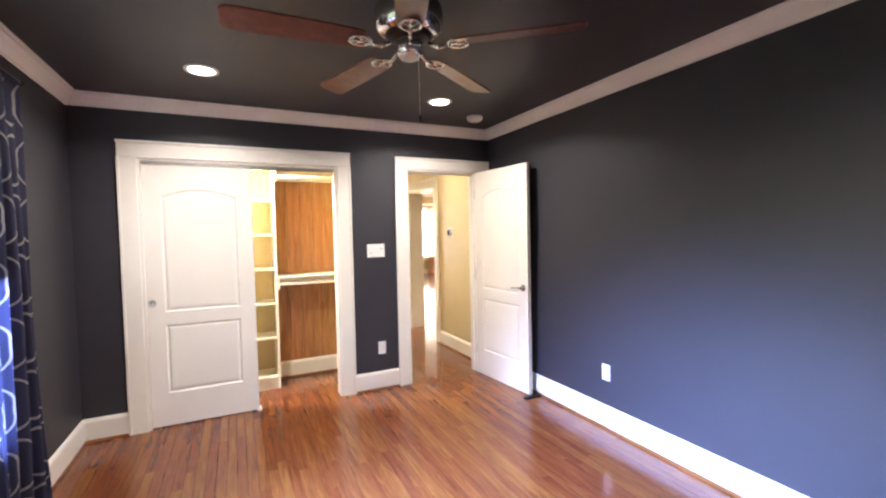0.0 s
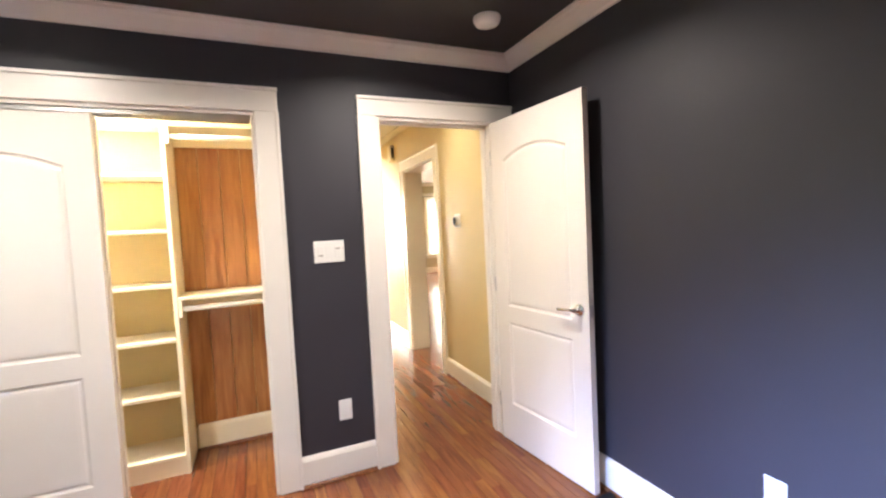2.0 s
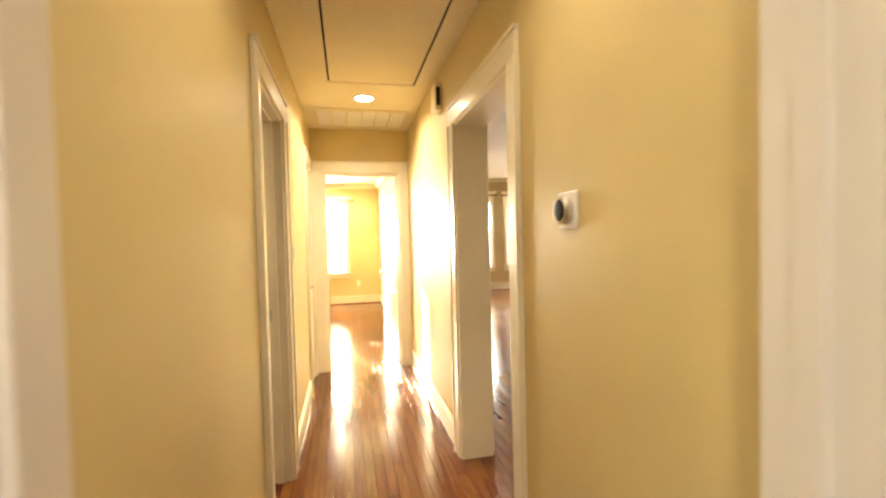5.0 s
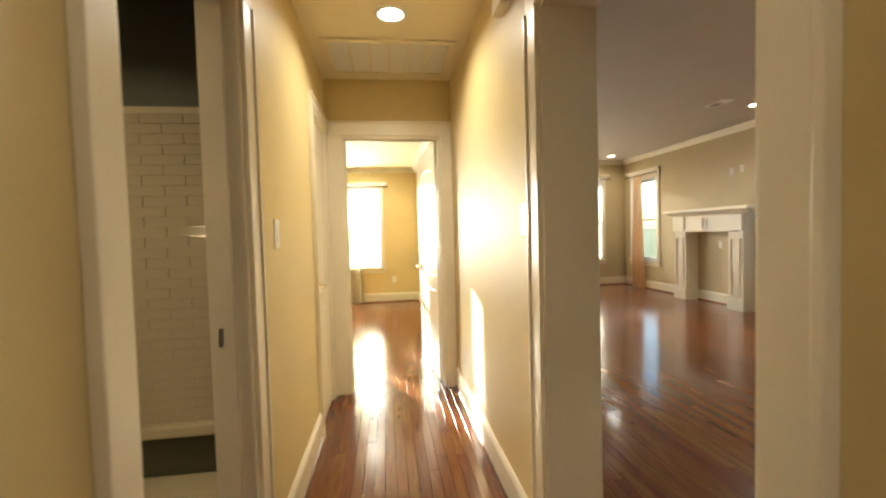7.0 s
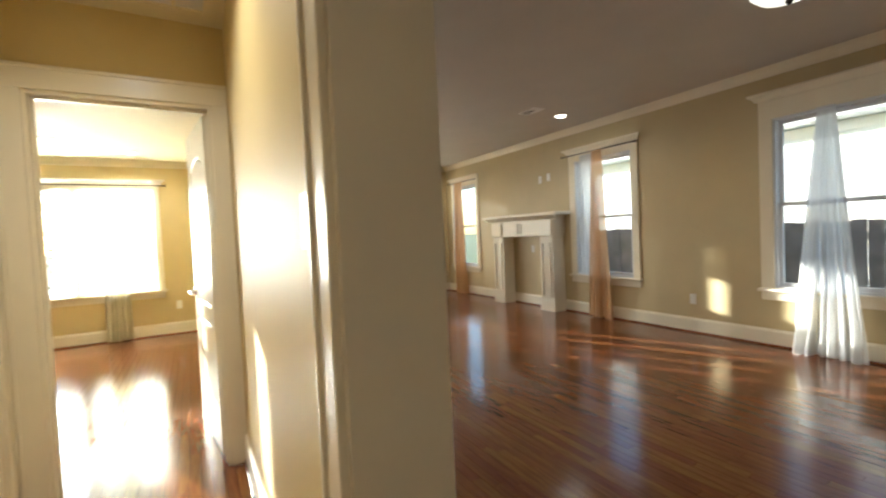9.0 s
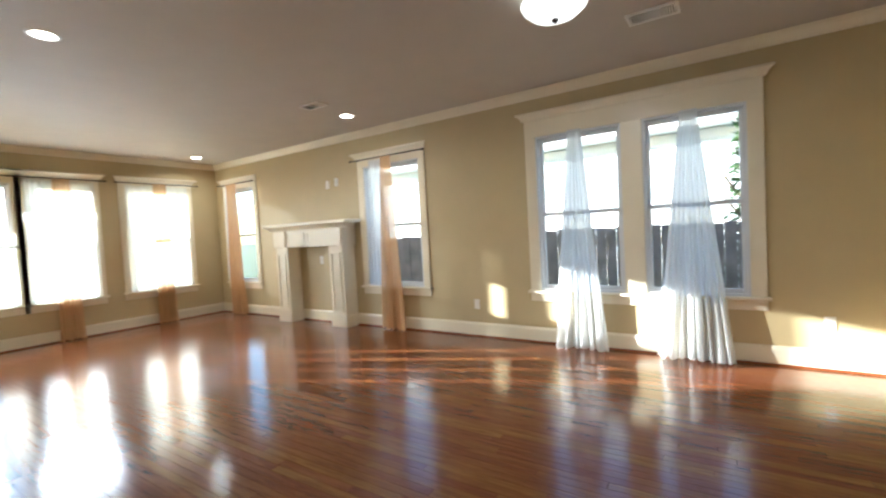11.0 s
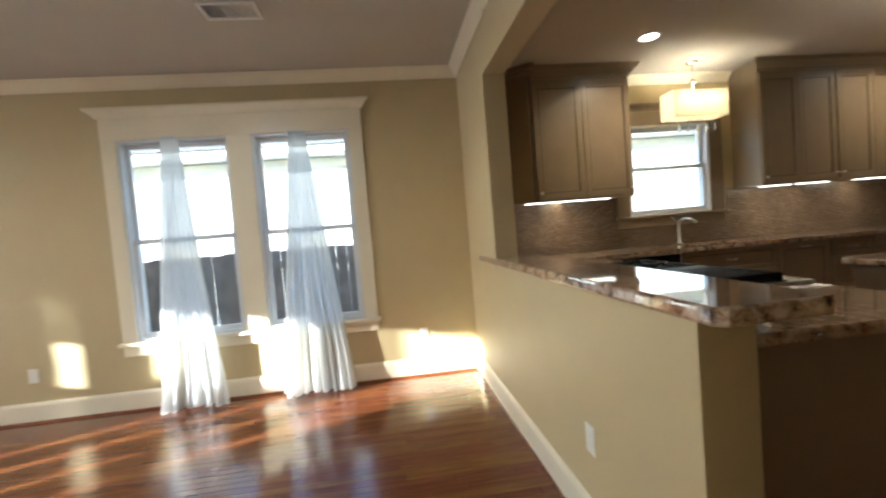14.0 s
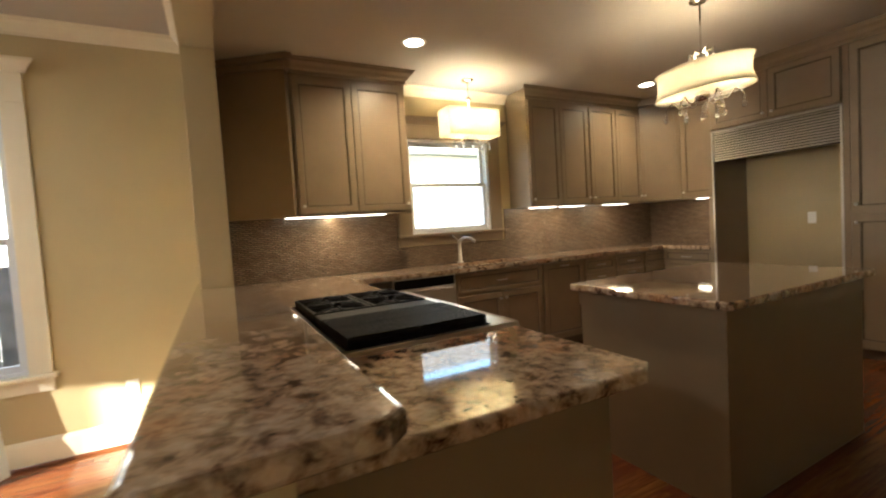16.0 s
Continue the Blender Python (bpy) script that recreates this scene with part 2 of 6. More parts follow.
NAVY = material("charcoal_wall_paint", (0.030, 0.028, 0.036), 0.55, bump=0.25, bump_scale=220)
NAVY_C = material("charcoal_ceiling_paint", (0.034, 0.030, 0.031), 0.5, bump=0.2, bump_scale=220)
CREAM = material("yellow_cream_wall_paint", (0.66, 0.53, 0.255), 0.5, bump=0.25, bump_scale=220, vary=0.03)
TAN = material("tan_wall_paint", (0.54, 0.44, 0.245), 0.5, bump=0.25, bump_scale=220, vary=0.03)
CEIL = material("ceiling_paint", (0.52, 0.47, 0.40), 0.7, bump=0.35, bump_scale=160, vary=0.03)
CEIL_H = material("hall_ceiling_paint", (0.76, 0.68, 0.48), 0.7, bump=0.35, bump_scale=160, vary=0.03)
WHITE = material("white_trim_paint", (0.80, 0.75, 0.68), 0.3, bump=0.08, vary=0.03)
IVORY = material("ivory_trim_paint", (0.80, 0.73, 0.57), 0.3, bump=0.08, vary=0.03)
DOORW = material("white_door_paint", (0.80, 0.74, 0.67), 0.32, bump=0.1, vary=0.02)
PLASTIC = material("white_plastic", (0.82, 0.80, 0.76), 0.3, vary=0.02)
# grey for the shade painted on the switch rockers
SLOT = material("slot_shade_plastic", (0.38, 0.34, 0.30), 0.4, vary=0.03)
# near-black, stands in for the shade inside gaps, slots and vents
DARKGAP = material("dark_gap", (0.02, 0.018, 0.015), 0.8)
SHOE = wood("shoe_moulding_wood", (0.10, 0.03, 0.012), (0.24, 0.085, 0.03))
FLOOR_P = wood("oak_board", (0.115, 0.033, 0.012), (0.215, 0.074, 0.024), rough=0.15, coat=0.1, tone=0.75)
FLOOR_J = wood("oak_boards", (0.115, 0.033, 0.012), (0.215, 0.074, 0.024), per_island=True, rough=0.15, coat=0.1, tone=0.75)
PINE = wood("closet_panel_wood", (0.25, 0.09, 0.028), (0.46, 0.22, 0.078), rough=0.35, stretch=(9, 9, 0.8), coat=0.2, tone=0.4)
BLADE = wood("fan_blade_wood", (0.07, 0.016, 0.010), (0.16, 0.045, 0.025), rough=0.3, stretch=(5, 5, 5))
CHROME = material("polished_nickel", (0.75, 0.73, 0.70), 0.14, 1.0, vary=0.03)
STEEL = material("brushed_steel", (0.62, 0.60, 0.57), 0.3, 1.0, vary=0.05, scale=14)
SATIN = material("satin_steel", (0.52, 0.48, 0.42), 0.45, 0.5, vary=0.06)
BRONZE = material("dark_bronze", (0.035, 0.026, 0.02), 0.4, 0.8)
CAST = material("black_cast_iron", (0.007, 0.007, 0.008), 0.55, 0.0, bump=0.3, spec=0.14)
CAB = material("taupe_cabinet_paint", (0.25, 0.19, 0.125), 0.34, vary=0.06, scale=5, bump=0.08)
# darker taupe on toe kicks and panel beads
CAB_DARK = material("darker_cabinet_taupe", (0.11, 0.08, 0.05), 0.4, vary=0.1)
STONE = granite("polished_granite")
TILE = mosaic("strip_mosaic")
BATH_TILE = material("ivory_glazed_tile", (0.62, 0.54, 0.37), 0.12, vary=0.05)
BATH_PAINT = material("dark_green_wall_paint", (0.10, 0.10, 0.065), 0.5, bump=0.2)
GLASS = pane_glass("window_glass")
SASH = material("white_window_vinyl", (0.72, 0.73, 0.75), 0.35, vary=0.02)
SHEER_W = sheer("white_sheer_cloth", (0.86, 0.87, 0.88), 0.09)
SHEER_D = sheer("drawn_white_sheer_cloth", (0.84, 0.83, 0.78), 0.03)
SHEER_O = sheer("apricot_sheer_cloth", (0.80, 0.55, 0.31), 0.22)
SHEER_I = sheer("ivory_sheer_cloth", (0.88, 0.82, 0.64), 0.06)
NAVY_CLOTH = patterned_cloth("navy_trellis_cloth")
CRYSTAL = bpy.data.materials.new("cut_crystal")
CRYSTAL.use_nodes = True
CRYSTAL.node_tree.nodes["Principled BSDF"].inputs["Transmission Weight"].default_value = 0.9
CRYSTAL.node_tree.nodes["Principled BSDF"].inputs["Roughness"].default_value = 0.03
FENCE = material("weathered_fence_wood", (0.24, 0.205, 0.20), 0.8, vary=0.35, scale=4, bump=0.4)
SIDING = material("white_siding_paint", (0.80, 0.80, 0.80), 0.6, vary=0.03)
ROOF = material("grey_shingle", (0.16, 0.15, 0.15), 0.9, vary=0.2, scale=9, bump=0.5)
GRASS = material("dry_lawn", (0.10, 0.12, 0.045), 0.9, vary=0.4, scale=2, bump=0.6)
LEAF = material("leaf", (0.06, 0.11, 0.035), 0.6, vary=0.4)
BARK = material("bark", (0.11, 0.08, 0.055), 0.9, vary=0.3, scale=12, bump=0.6)
CAN_GLOW = glow("recessed_lamp_glow", (1.0, 0.84, 0.62), 2.6)
SHADE = sheer("cream_shade_cloth", (0.80, 0.75, 0.62), 0.0)
STRIP_GLOW = glow("under_cabinet_lamp_glow", (1.0, 0.85, 0.6), 0.95)
DOME_GLOW = glow("alabaster_dome_glow", (1.0, 0.88, 0.68), 0.2)

# ---- mesh helpers ----


def finish(name, bm, mat, smooth=False):
    bmesh.ops.recalc_face_normals(bm, faces=bm.faces)
    me = bpy.data.meshes.new(name)
    bm.to_mesh(me)
    bm.free()
    me.materials.append(mat)
    if smooth:
        me.shade_smooth()
    return me


def world_loc(ob):
    v = Vector()
    while ob:
        v = v + ob.location
        ob = ob.parent
    return v


def part(name, bm, mat, parent, label="", smooth=False):
    me = finish(name, bm, mat, smooth)
    me.transform(Matrix.Translation(-world_loc(parent)))
    ob = new(name, me)
    ob.parent = parent
    if label:
        ob["label"] = label
    return ob


def thing(name, at, label="", category="", group="", kind=""):
    ob = new(name)
    ob.empty_display_size = 0.1
    ob.location = at
    return tagged(ob, label, category, group, kind)


def solid(name, bm, mat, label="", category="", group="", kind="", smooth=False):
    return tagged(new(name, finish(name, bm, mat, smooth)), label, category, group, kind)


def box(bm, x0, x1, y0, y1, z0, z1, bevel=0.0, m=None):
    g = bmesh.ops.create_cube(bm, size=1.0)["verts"]
    mid, dim = ((x0 + x1) / 2, (y0 + y1) / 2, (z0 + z1) / 2), (abs(x1 - x0), abs(y1 - y0), abs(z1 - z0))
    for v in g:
        v.co = Vector((v.co.x * dim[0] + mid[0], v.co.y * dim[1] + mid[1], v.co.z * dim[2] + mid[2]))
        if m:
            v.co = m @ v.co
    if bevel:
        es = list({e for v in g for e in v.link_edges})
        bmesh.ops.bevel(bm, geom=es, offset=bevel, segments=2, affect="EDGES", profile=0.5)
    return bm


def boxes(*rows, bevel=0.0):
    bm = bmesh.new()
    for r in rows:
        box(bm, *r, bevel=bevel)
    return bm


def lathe(bm, profile, at=(0, 0, 0), steps=24, squash=1.0):
    """Turn (radius, z) pairs about the upright axis."""
    rings = []
    for r, z in profile:
        if r < 1e-5:
            rings.append([bm.verts.new((at[0], at[1], at[2] + z))])
        else:
            rings.append([bm.verts.new((at[0] + r * math.cos(a), at[1] + r * squash * math.sin(a), at[2] + z)) for a in (2 * math.pi * i / steps for i in range(steps))])
    for p, q in zip(rings, rings[1:]):
        for i in range(steps):
            j = (i + 1) % steps
            if len(p) == 1 and len(q) == 1:
                continue
            if len(p) == 1:
                bm.faces.new((p[0], q[i], q[j]))
            elif len(q) == 1:
                bm.faces.new((p[i], p[j], q[0]))
            else:
                bm.faces.new((p[i], p[j], q[j], q[i]))
    return bm


def tube(bm, pts, r, steps=10):
    """A round bar along a run of points."""
    rings = []
    pts = [Vector(p) for p in pts]
    for i, p in enumerate(pts):
        d = (pts[min(i + 1, len(pts) - 1)] - pts[max(i - 1, 0)]).normalized()
        s = d.orthogonal().normalized() if not rings else (side - d * side.dot(d)).normalized()
        side = s
        t = d.cross(s)
        rings.append([bm.verts.new(p + (s * math.cos(a) + t * math.sin(a)) * r) for a in (2 * math.pi * k / steps for k in range(steps))])
    for a, b in zip(rings, rings[1:]):
        for k in range(steps):
            bm.faces.new((a[k], a[(k + 1) % steps], b[(k + 1) % steps], b[k]))
    bm.faces.new(rings[0])
    bm.faces.new(rings[-1][::-1])
    return bm


def ball(bm, at, r, sz=1.0):
    bmesh.ops.create_icosphere(bm, subdivisions=2, radius=r, matrix=Matrix.Translation(at) @ Matrix.Diagonal((1, 1, sz, 1)))
    return bm


def prism(bm, outline, z0, z1, bevel=0.0):
    lo, hi = [bm.verts.new((x, y, z0)) for x, y in outline], [bm.verts.new((x, y, z1)) for x, y in outline]
    bm.faces.new(lo[::-1])
    top = bm.faces.new(hi)
    n = len(outline)
    for i in range(n):
        bm.faces.new((lo[i], lo[(i + 1) % n], hi[(i + 1) % n], hi[i]))
    if bevel:
        bmesh.ops.bevel(bm, geom=[e for e in bm.edges if e.verts[0] in set(hi) | set(lo) and abs(e.verts[0].co.z - e.verts[1].co.z) < 1e-6], offset=bevel, segments=3, affect="EDGES", profile=0.5)
    return bm


def onto(side, c):
    """Maps (along, out of the wall, up) onto a wall of the room: side N, S, E, W whose face is at c."""
    if side == "N":
        return lambda u, v, z: (u, c - v, z)
    if side == "S":
        return lambda u, v, z: (u, c + v, z)
    if side == "E":
        return lambda u, v, z: (c - v, u, z)
    return lambda u, v, z: (c + v, u, z)


def wbox(bm, f, u0, u1, v0, v1, z0, z1, bevel=0.0):
    a, b = f(u0, v0, z0), f(u1, v1, z1)
    return box(bm, min(a[0], b[0]), max(a[0], b[0]), min(a[1], b[1]), max(a[1], b[1]), z0, z1, bevel)


def extrude_profile(bm, f, u0, u1, prof, miter0=0.0, miter1=0.0):
    """A moulding: the outline (out, up) pulled along a wall, its ends cut at 45 degrees where mitred."""
    a = [bm.verts.new(f(u0 + miter0 * v, v, z)) for v, z in prof]
    b = [bm.verts.new(f(u1 - miter1 * v, v, z)) for v, z in prof]
    n = len(prof)
    for i in range(n):
        bm.faces.new((a[i], a[(i + 1) % n], b[(i + 1) % n], b[i]))
    bm.faces.new(a[::-1])
    bm.faces.new(b)
    return bm


def wall(name, side, c, u0, u1, top, thick, mat, openings=(), low=0.0):
    """A wall slab behind the face at c, with openings (u0, u1, z0, z1) cut through."""
    f = onto(side, c)
    us = sorted({u0, u1, *[o[0] for o in openings], *[o[1] for o in openings]})
    zs = sorted({low, top, *[max(o[2], low) for o in openings], *[o[3] for o in openings]})
    full = {(i, k) for i in range(len(us) - 1) for k in range(len(zs) - 1)
            if not any(o[0] - 1e-6 <= us[i] and us[i + 1] <= o[1] + 1e-6 and o[2] - 1e-6 <= zs[k] and zs[k + 1] <= o[3] + 1e-6 for o in openings)}
    bm = bmesh.new()
    vs = {}

    def vert(i, v, k):
        if (i, v, k) not in vs:
            vs[i, v, k] = bm.verts.new(f(us[i], v, zs[k]))
        return vs[i, v, k]

    for i, k in full:
        for v in (0, -thick):
            bm.faces.new([vert(a, v, b) for a, b in ((i, k), (i + 1, k), (i + 1, k + 1), (i, k + 1))])
        for di, dk, e in ((-1, 0, ((i, k), (i, k + 1))), (1, 0, ((i + 1, k), (i + 1, k + 1))), (0, -1, ((i, k), (i + 1, k))), (0, 1, ((i, k + 1), (i + 1, k + 1)))):
            if (i + di, k + dk) not in full:
                bm.faces.new([vert(e[0][0], 0, e[0][1]), vert(e[1][0], 0, e[1][1]), vert(e[1][0], -thick, e[1][1]), vert(e[0][0], -thick, e[0][1])])
    return solid(name, bm, mat, kind="structure")


CROWN = [(0, -0.09), (0.01, -0.09), (0.014, -0.076), (0.026, -0.06), (0.046, -0.034), (0.062, -0.022), (0.066, -0.01), (0.076, -0.009), (0.076, 0), (0, 0)]


def crown(side, c, u0, u1, top, mat, m0=1.0, m1=1.0):
    bm = extrude_profile(bmesh.new(), onto(side, c), u0, u1, [(v, top + z) for v, z in CROWN], m0, m1)
    return solid("crown_moulding", bm, mat, kind="structure")


BASE = [(0, 0.02), (0.017, 0.02), (0.017, 0.145), (0.012, 0.158), (0.006, 0.168), (0, 0.17)]
QUARTER = [(0, 0.0), (0.026, 0.0), (0.025, 0.008), (0.021, 0.015), (0.017, 0.0195), (0, 0.0195)]


def baseboard(side, c, u0, u1, mat, m0=0.0, m1=0.0):
    bm = extrude_profile(bmesh.new(), onto(side, c), u0, u1, BASE, m0, m1)
    root = solid("baseboard", bm, mat, kind="structure")
    bm = extrude_profile(bmesh.new(), onto(side, c), u0, u1, QUARTER, m0, m1)
    part("shoe_moulding", bm, SHOE, root, "reddish brown wooden shoe moulding")
    return root


def casing(name, side, c, u0, u1, top, mat, width=0.105, head=0.11, left=True, right=True, right_w=None):
    """Flat door casing with a raised outer edge round an opening."""
    f = onto(side, c)
    root = thing(name, f((u0 + u1) / 2, 0, 0), kind="structure")
    rw = right_w or width
    if left:
        bm = bmesh.new()
        wbox(bm, f, u0 - width, u0, 0, 0.018, 0, top, 0.003)
        wbox(bm, f, u0 - width - 0.004, u0 - width + 0.014, 0, 0.026, 0, top, 0.003)
        part("casing_leg", bm, mat, root)
    if right:
        bm = bmesh.new()
        wbox(bm, f, u1, u1 + rw, 0, 0.018, 0, top, 0.003)
        if rw == width:
            wbox(bm, f, u1 + rw - 0.014, u1 + rw + 0.004, 0, 0.026, 0, top, 0.003)
        part("casing_leg", bm, mat, root)
    bm = bmesh.new()
    wbox(bm, f, u0 - width, u1 + rw, 0, 0.0185, top, top + head, 0.003)
    wbox(bm, f, u0 - width - 0.004, u1 + rw + (0.004 if rw == width else 0), 0, 0.028, top + head - 0.014, top + head + 0.004, 0.003)
    part("casing_head", bm, mat, root)
    return root


def jamb(name, side, c, u0, u1, top, depth, mat, stop=True):
    """Lining of a door opening that runs back from the wall face."""
    f = onto(side, c)
    root = thing(name, f((u0 + u1) / 2, 0, 0), kind="structure")
    t = 0.018
    for a, b in ((u0 - 0.001, u0 + t), (u1 - t, u1 + 0.001)):
        bm = wbox(bmesh.new(), f, a, b, -depth - 0.002, 0.002, 0, top - t)
        part("jamb_side", bm, mat, root)
    part("jamb_head", wbox(bmesh.new(), f, u0, u1, -depth - 0.002, 0.002, top - t, top + 0.001), mat, root)
    if stop:
        bm = bmesh.new()
        d = -depth * 0.5
        wbox(bm, f, u0 + t, u0 + t + 0.012, d - 0.016, d + 0.016, 0, top - t - 0.012)
        wbox(bm, f, u1 - t - 0.012, u1 - t, d - 0.016, d + 0.016, 0, top - t - 0.012)
        wbox(bm, f, u0 + t, u1 - t, d - 0.016, d + 0.016, top - t - 0.012, top - t)
        part("door_stop_strip", bm, mat, root)
    return root


def contour(w0, w1, z0, z1, rise, n=10):
    """Outline of a door panel; its top edge bows up by rise."""
    pts = [(w0, z0), (w1, z0), (w1, z1)]
    if rise:
        pts += [(w1 + (w0 - w1) * i / n, z1 + rise * (1 - (2 * i / n - 1) ** 2)) for i in range(1, n)]
    return pts + [(w0, z1)]


def shrink(pts, d):
    mx = sum(p[0] for p in pts) / len(pts)
    w0, w1 = min(p[0] for p in pts), max(p[0] for p in pts)
    z0, z1 = min(p[1] for p in pts), max(p[1] for p in pts)
    mu, mz = (w0 + w1) / 2, (z0 + z1) / 2
    sx, sz = 1 - 2 * d / (w1 - w0), 1 - 2 * d / (z1 - z0)
    return [(mu + (x - mu) * sx, mz + (z - mz) * sz) for x, z in pts]


def panel_door_mesh(w, h, thick=0.035):
    """A moulded two-panel door, arched upper panel; x across, y through, z up, hinge edge at x = 0."""
    bm = bmesh.new()
    s = 0.115 * w / 0.76
    panels = [contour(s, w - s, 0.87, h - 0.245, 0.06), contour(s, w - s, 0.25, 0.77, 0)]
    steps = [(0.0, 0.0), (0.008, 0.007), (0.016, 0.009), (0.026, 0.004), (0.04, 0.003)]
    for sign in (-1, 1):
        y = sign * thick / 2
        edges = []
        for loop in [[(0, 0), (w, 0), (w, h), (0, h)], *panels]:
            vs = [bm.verts.new((x, y, z)) for x, z in loop]
            edges += [bm.edges.new((vs[i], vs[(i + 1) % len(vs)])) for i in range(len(vs))]
        bmesh.ops.triangle_fill(bm, edges=edges, use_beauty=True, use_dissolve=False)
        for loop in panels:
            rings = [[bm.verts.new((x, y - sign * dep, z)) for x, z in shrink(loop, d)] for d, dep in steps]
            for a, b in zip(rings, rings[1:]):
                for i in range(len(a)):
                    bm.faces.new((a[i], a[(i + 1) % len(a)], b[(i + 1) % len(a)], b[i]))
            bm.faces.new(rings[-1])
    for (x0, z0), (x1, z1) in (((0, 0), (w, 0)), ((w, 0), (w, h)), ((w, h), (0, h)), ((0, h), (0, 0))):
        bm.faces.new([bm.verts.new(p) for p in ((x0, -thick / 2, z0), (x1, -thick / 2, z1), (x1, thick / 2, z1), (x0, thick / 2, z0))])
    bmesh.ops.remove_doubles(bm, verts=bm.verts, dist=0.0001)
    return bm


def lever(bm, x, y, z, sign, way):
    """Lever handle on a round rose; sign: face of the door, way: where the lever points."""
    rose = lathe(bmesh.new(), [(0, 0.0), (0.031, 0.0), (0.033, 0.004), (0.028, 0.011), (0.013, 0.014), (0.012, 0.045), (0, 0.047)], steps=18)
    rot = Matrix.Translation((x, y, z)) @ Matrix.Rotation(radians(-90 * sign), 4, "X")
    rose.transform(rot)
    me = bpy.data.meshes.new("tmp")
    rose.to_mesh(me)
    bm.from_mesh(me)
    rose.free()
    bpy.data.meshes.remove(me)
    yy = y + sign * 0.045
    tube(bm, [(x - way * 0.01, yy, z), (x + way * 0.03, yy, z + 0.004), (x + way * 0.07, yy, z - 0.002), (x + way * 0.11, yy - sign * 0.006, z - 0.008), (x + way * 0.12, yy - sign * 0.01, z - 0.006)], 0.0085, 10)
    return bm


def panel_door(name, w, h, label, handle_way=-1, mat=DOORW, both=True):
    root = thing(name, (0, 0, 0), label, "door")
    leaf = part("door_leaf", panel_door_mesh(w, h), mat, root)
    for sign in ((-1, 1) if both else (-1,)):
        part("lever_handle", lever(bmesh.new(), w - 0.06, sign * 0.0175, 0.93, sign, handle_way), CHROME, leaf, "polished nickel lever handle", True)
    part("latch_plate", box(bmesh.new(), w - 0.0005, w + 0.002, -0.011, 0.011, 0.9, 0.96), STEEL, leaf, "steel latch plate")
    for z in (0.25, 1.0, 1.8):
        part("hinge", tube(bmesh.new(), [(-0.006, -0.018, z - 0.045), (-0.006, -0.018, z + 0.045)], 0.006, 8), STEEL, leaf, "steel butt hinge")
    return root


def outlet(f, u, z, label="white duplex wall outlet", name="wall_outlet", mat=PLASTIC):
    root = thing(name, f(u, 0, z), label, "outlet")
    part("cover_plate", wbox(bmesh.new(), f, u - 0.036, u + 0.036, 0.0005, 0.006, z - 0.058, z + 0.058, 0.0025), mat, root)
    for dz in (-0.02, 0.02):
        part("socket", wbox(bmesh.new(), f, u - 0.017, u + 0.017, 0.004, 0.0075, z + dz - 0.014, z + dz + 0.014, 0.002), mat, root)
    return root


def switch(f, u, z, gangs, label):
    w = 0.036 + 0.023 * (gangs - 1)
    root = thing("light_switch", f(u, 0, z), label, "light switch")
    part("cover_plate", wbox(bmesh.new(), f, u - w, u + w, 0.0005, 0.006, z - 0.06, z + 0.06, 0.0025), PLASTIC, root)
    for i in range(gangs):
        du = (i - (gangs - 1) / 2) * 0.046
        if gangs == 3 and i == 1:
            part("blank_insert", wbox(bmesh.new(), f, u + du - 0.0165, u + du + 0.0165, 0.004, 0.0072, z - 0.033, z + 0.033, 0.001), PLASTIC, root)
            continue
        part("rocker", wbox(bmesh.new(), f, u + du - 0.0165, u + du + 0.0165, 0.004, 0.0095, z - 0.033, z + 0.033, 0.002), PLASTIC, root)
        if gangs == 3:
            # thin grey strip puts the slot's shade into colour
            part("slot_shade_strip", wbox(bmesh.new(), f, u + du - 0.012, u + du + 0.012, 0.0096, 0.0102, z - (0.024 if i == 0 else -0.012), z - (0.016 if i == 0 else -0.02), 0.0002), SLOT, root, "grey strip painted as slot shade")
    return root


def can_light(x, y, top, watts, color, label="lit recessed ceiling can light with white trim ring", lamp=True):
    root = thing("recessed_light", (x, y, top), label, "ceiling light", "recessed lights")
    part("trim_ring", lathe(bmesh.new(), [(0.068, 0.002), (0.07, -0.004), (0.092, -0.006), (0.096, -0.001), (0.096, 0.002)], (x, y, top), 28), PLASTIC, root, smooth=True)
    part("lamp_face", lathe(bmesh.new(), [(0, -0.003), (0.069, -0.003), (0.069, 0.002), (0, 0.002)], (x, y, top), 28), CAN_GLOW, root, "glowing lamp face")
    if lamp:
        area_lamp("recessed_lamp", (x, y, top - 0.012), (x, y, 0), 0.13, 0.13, watts, color, "DISK", 150)
    return root


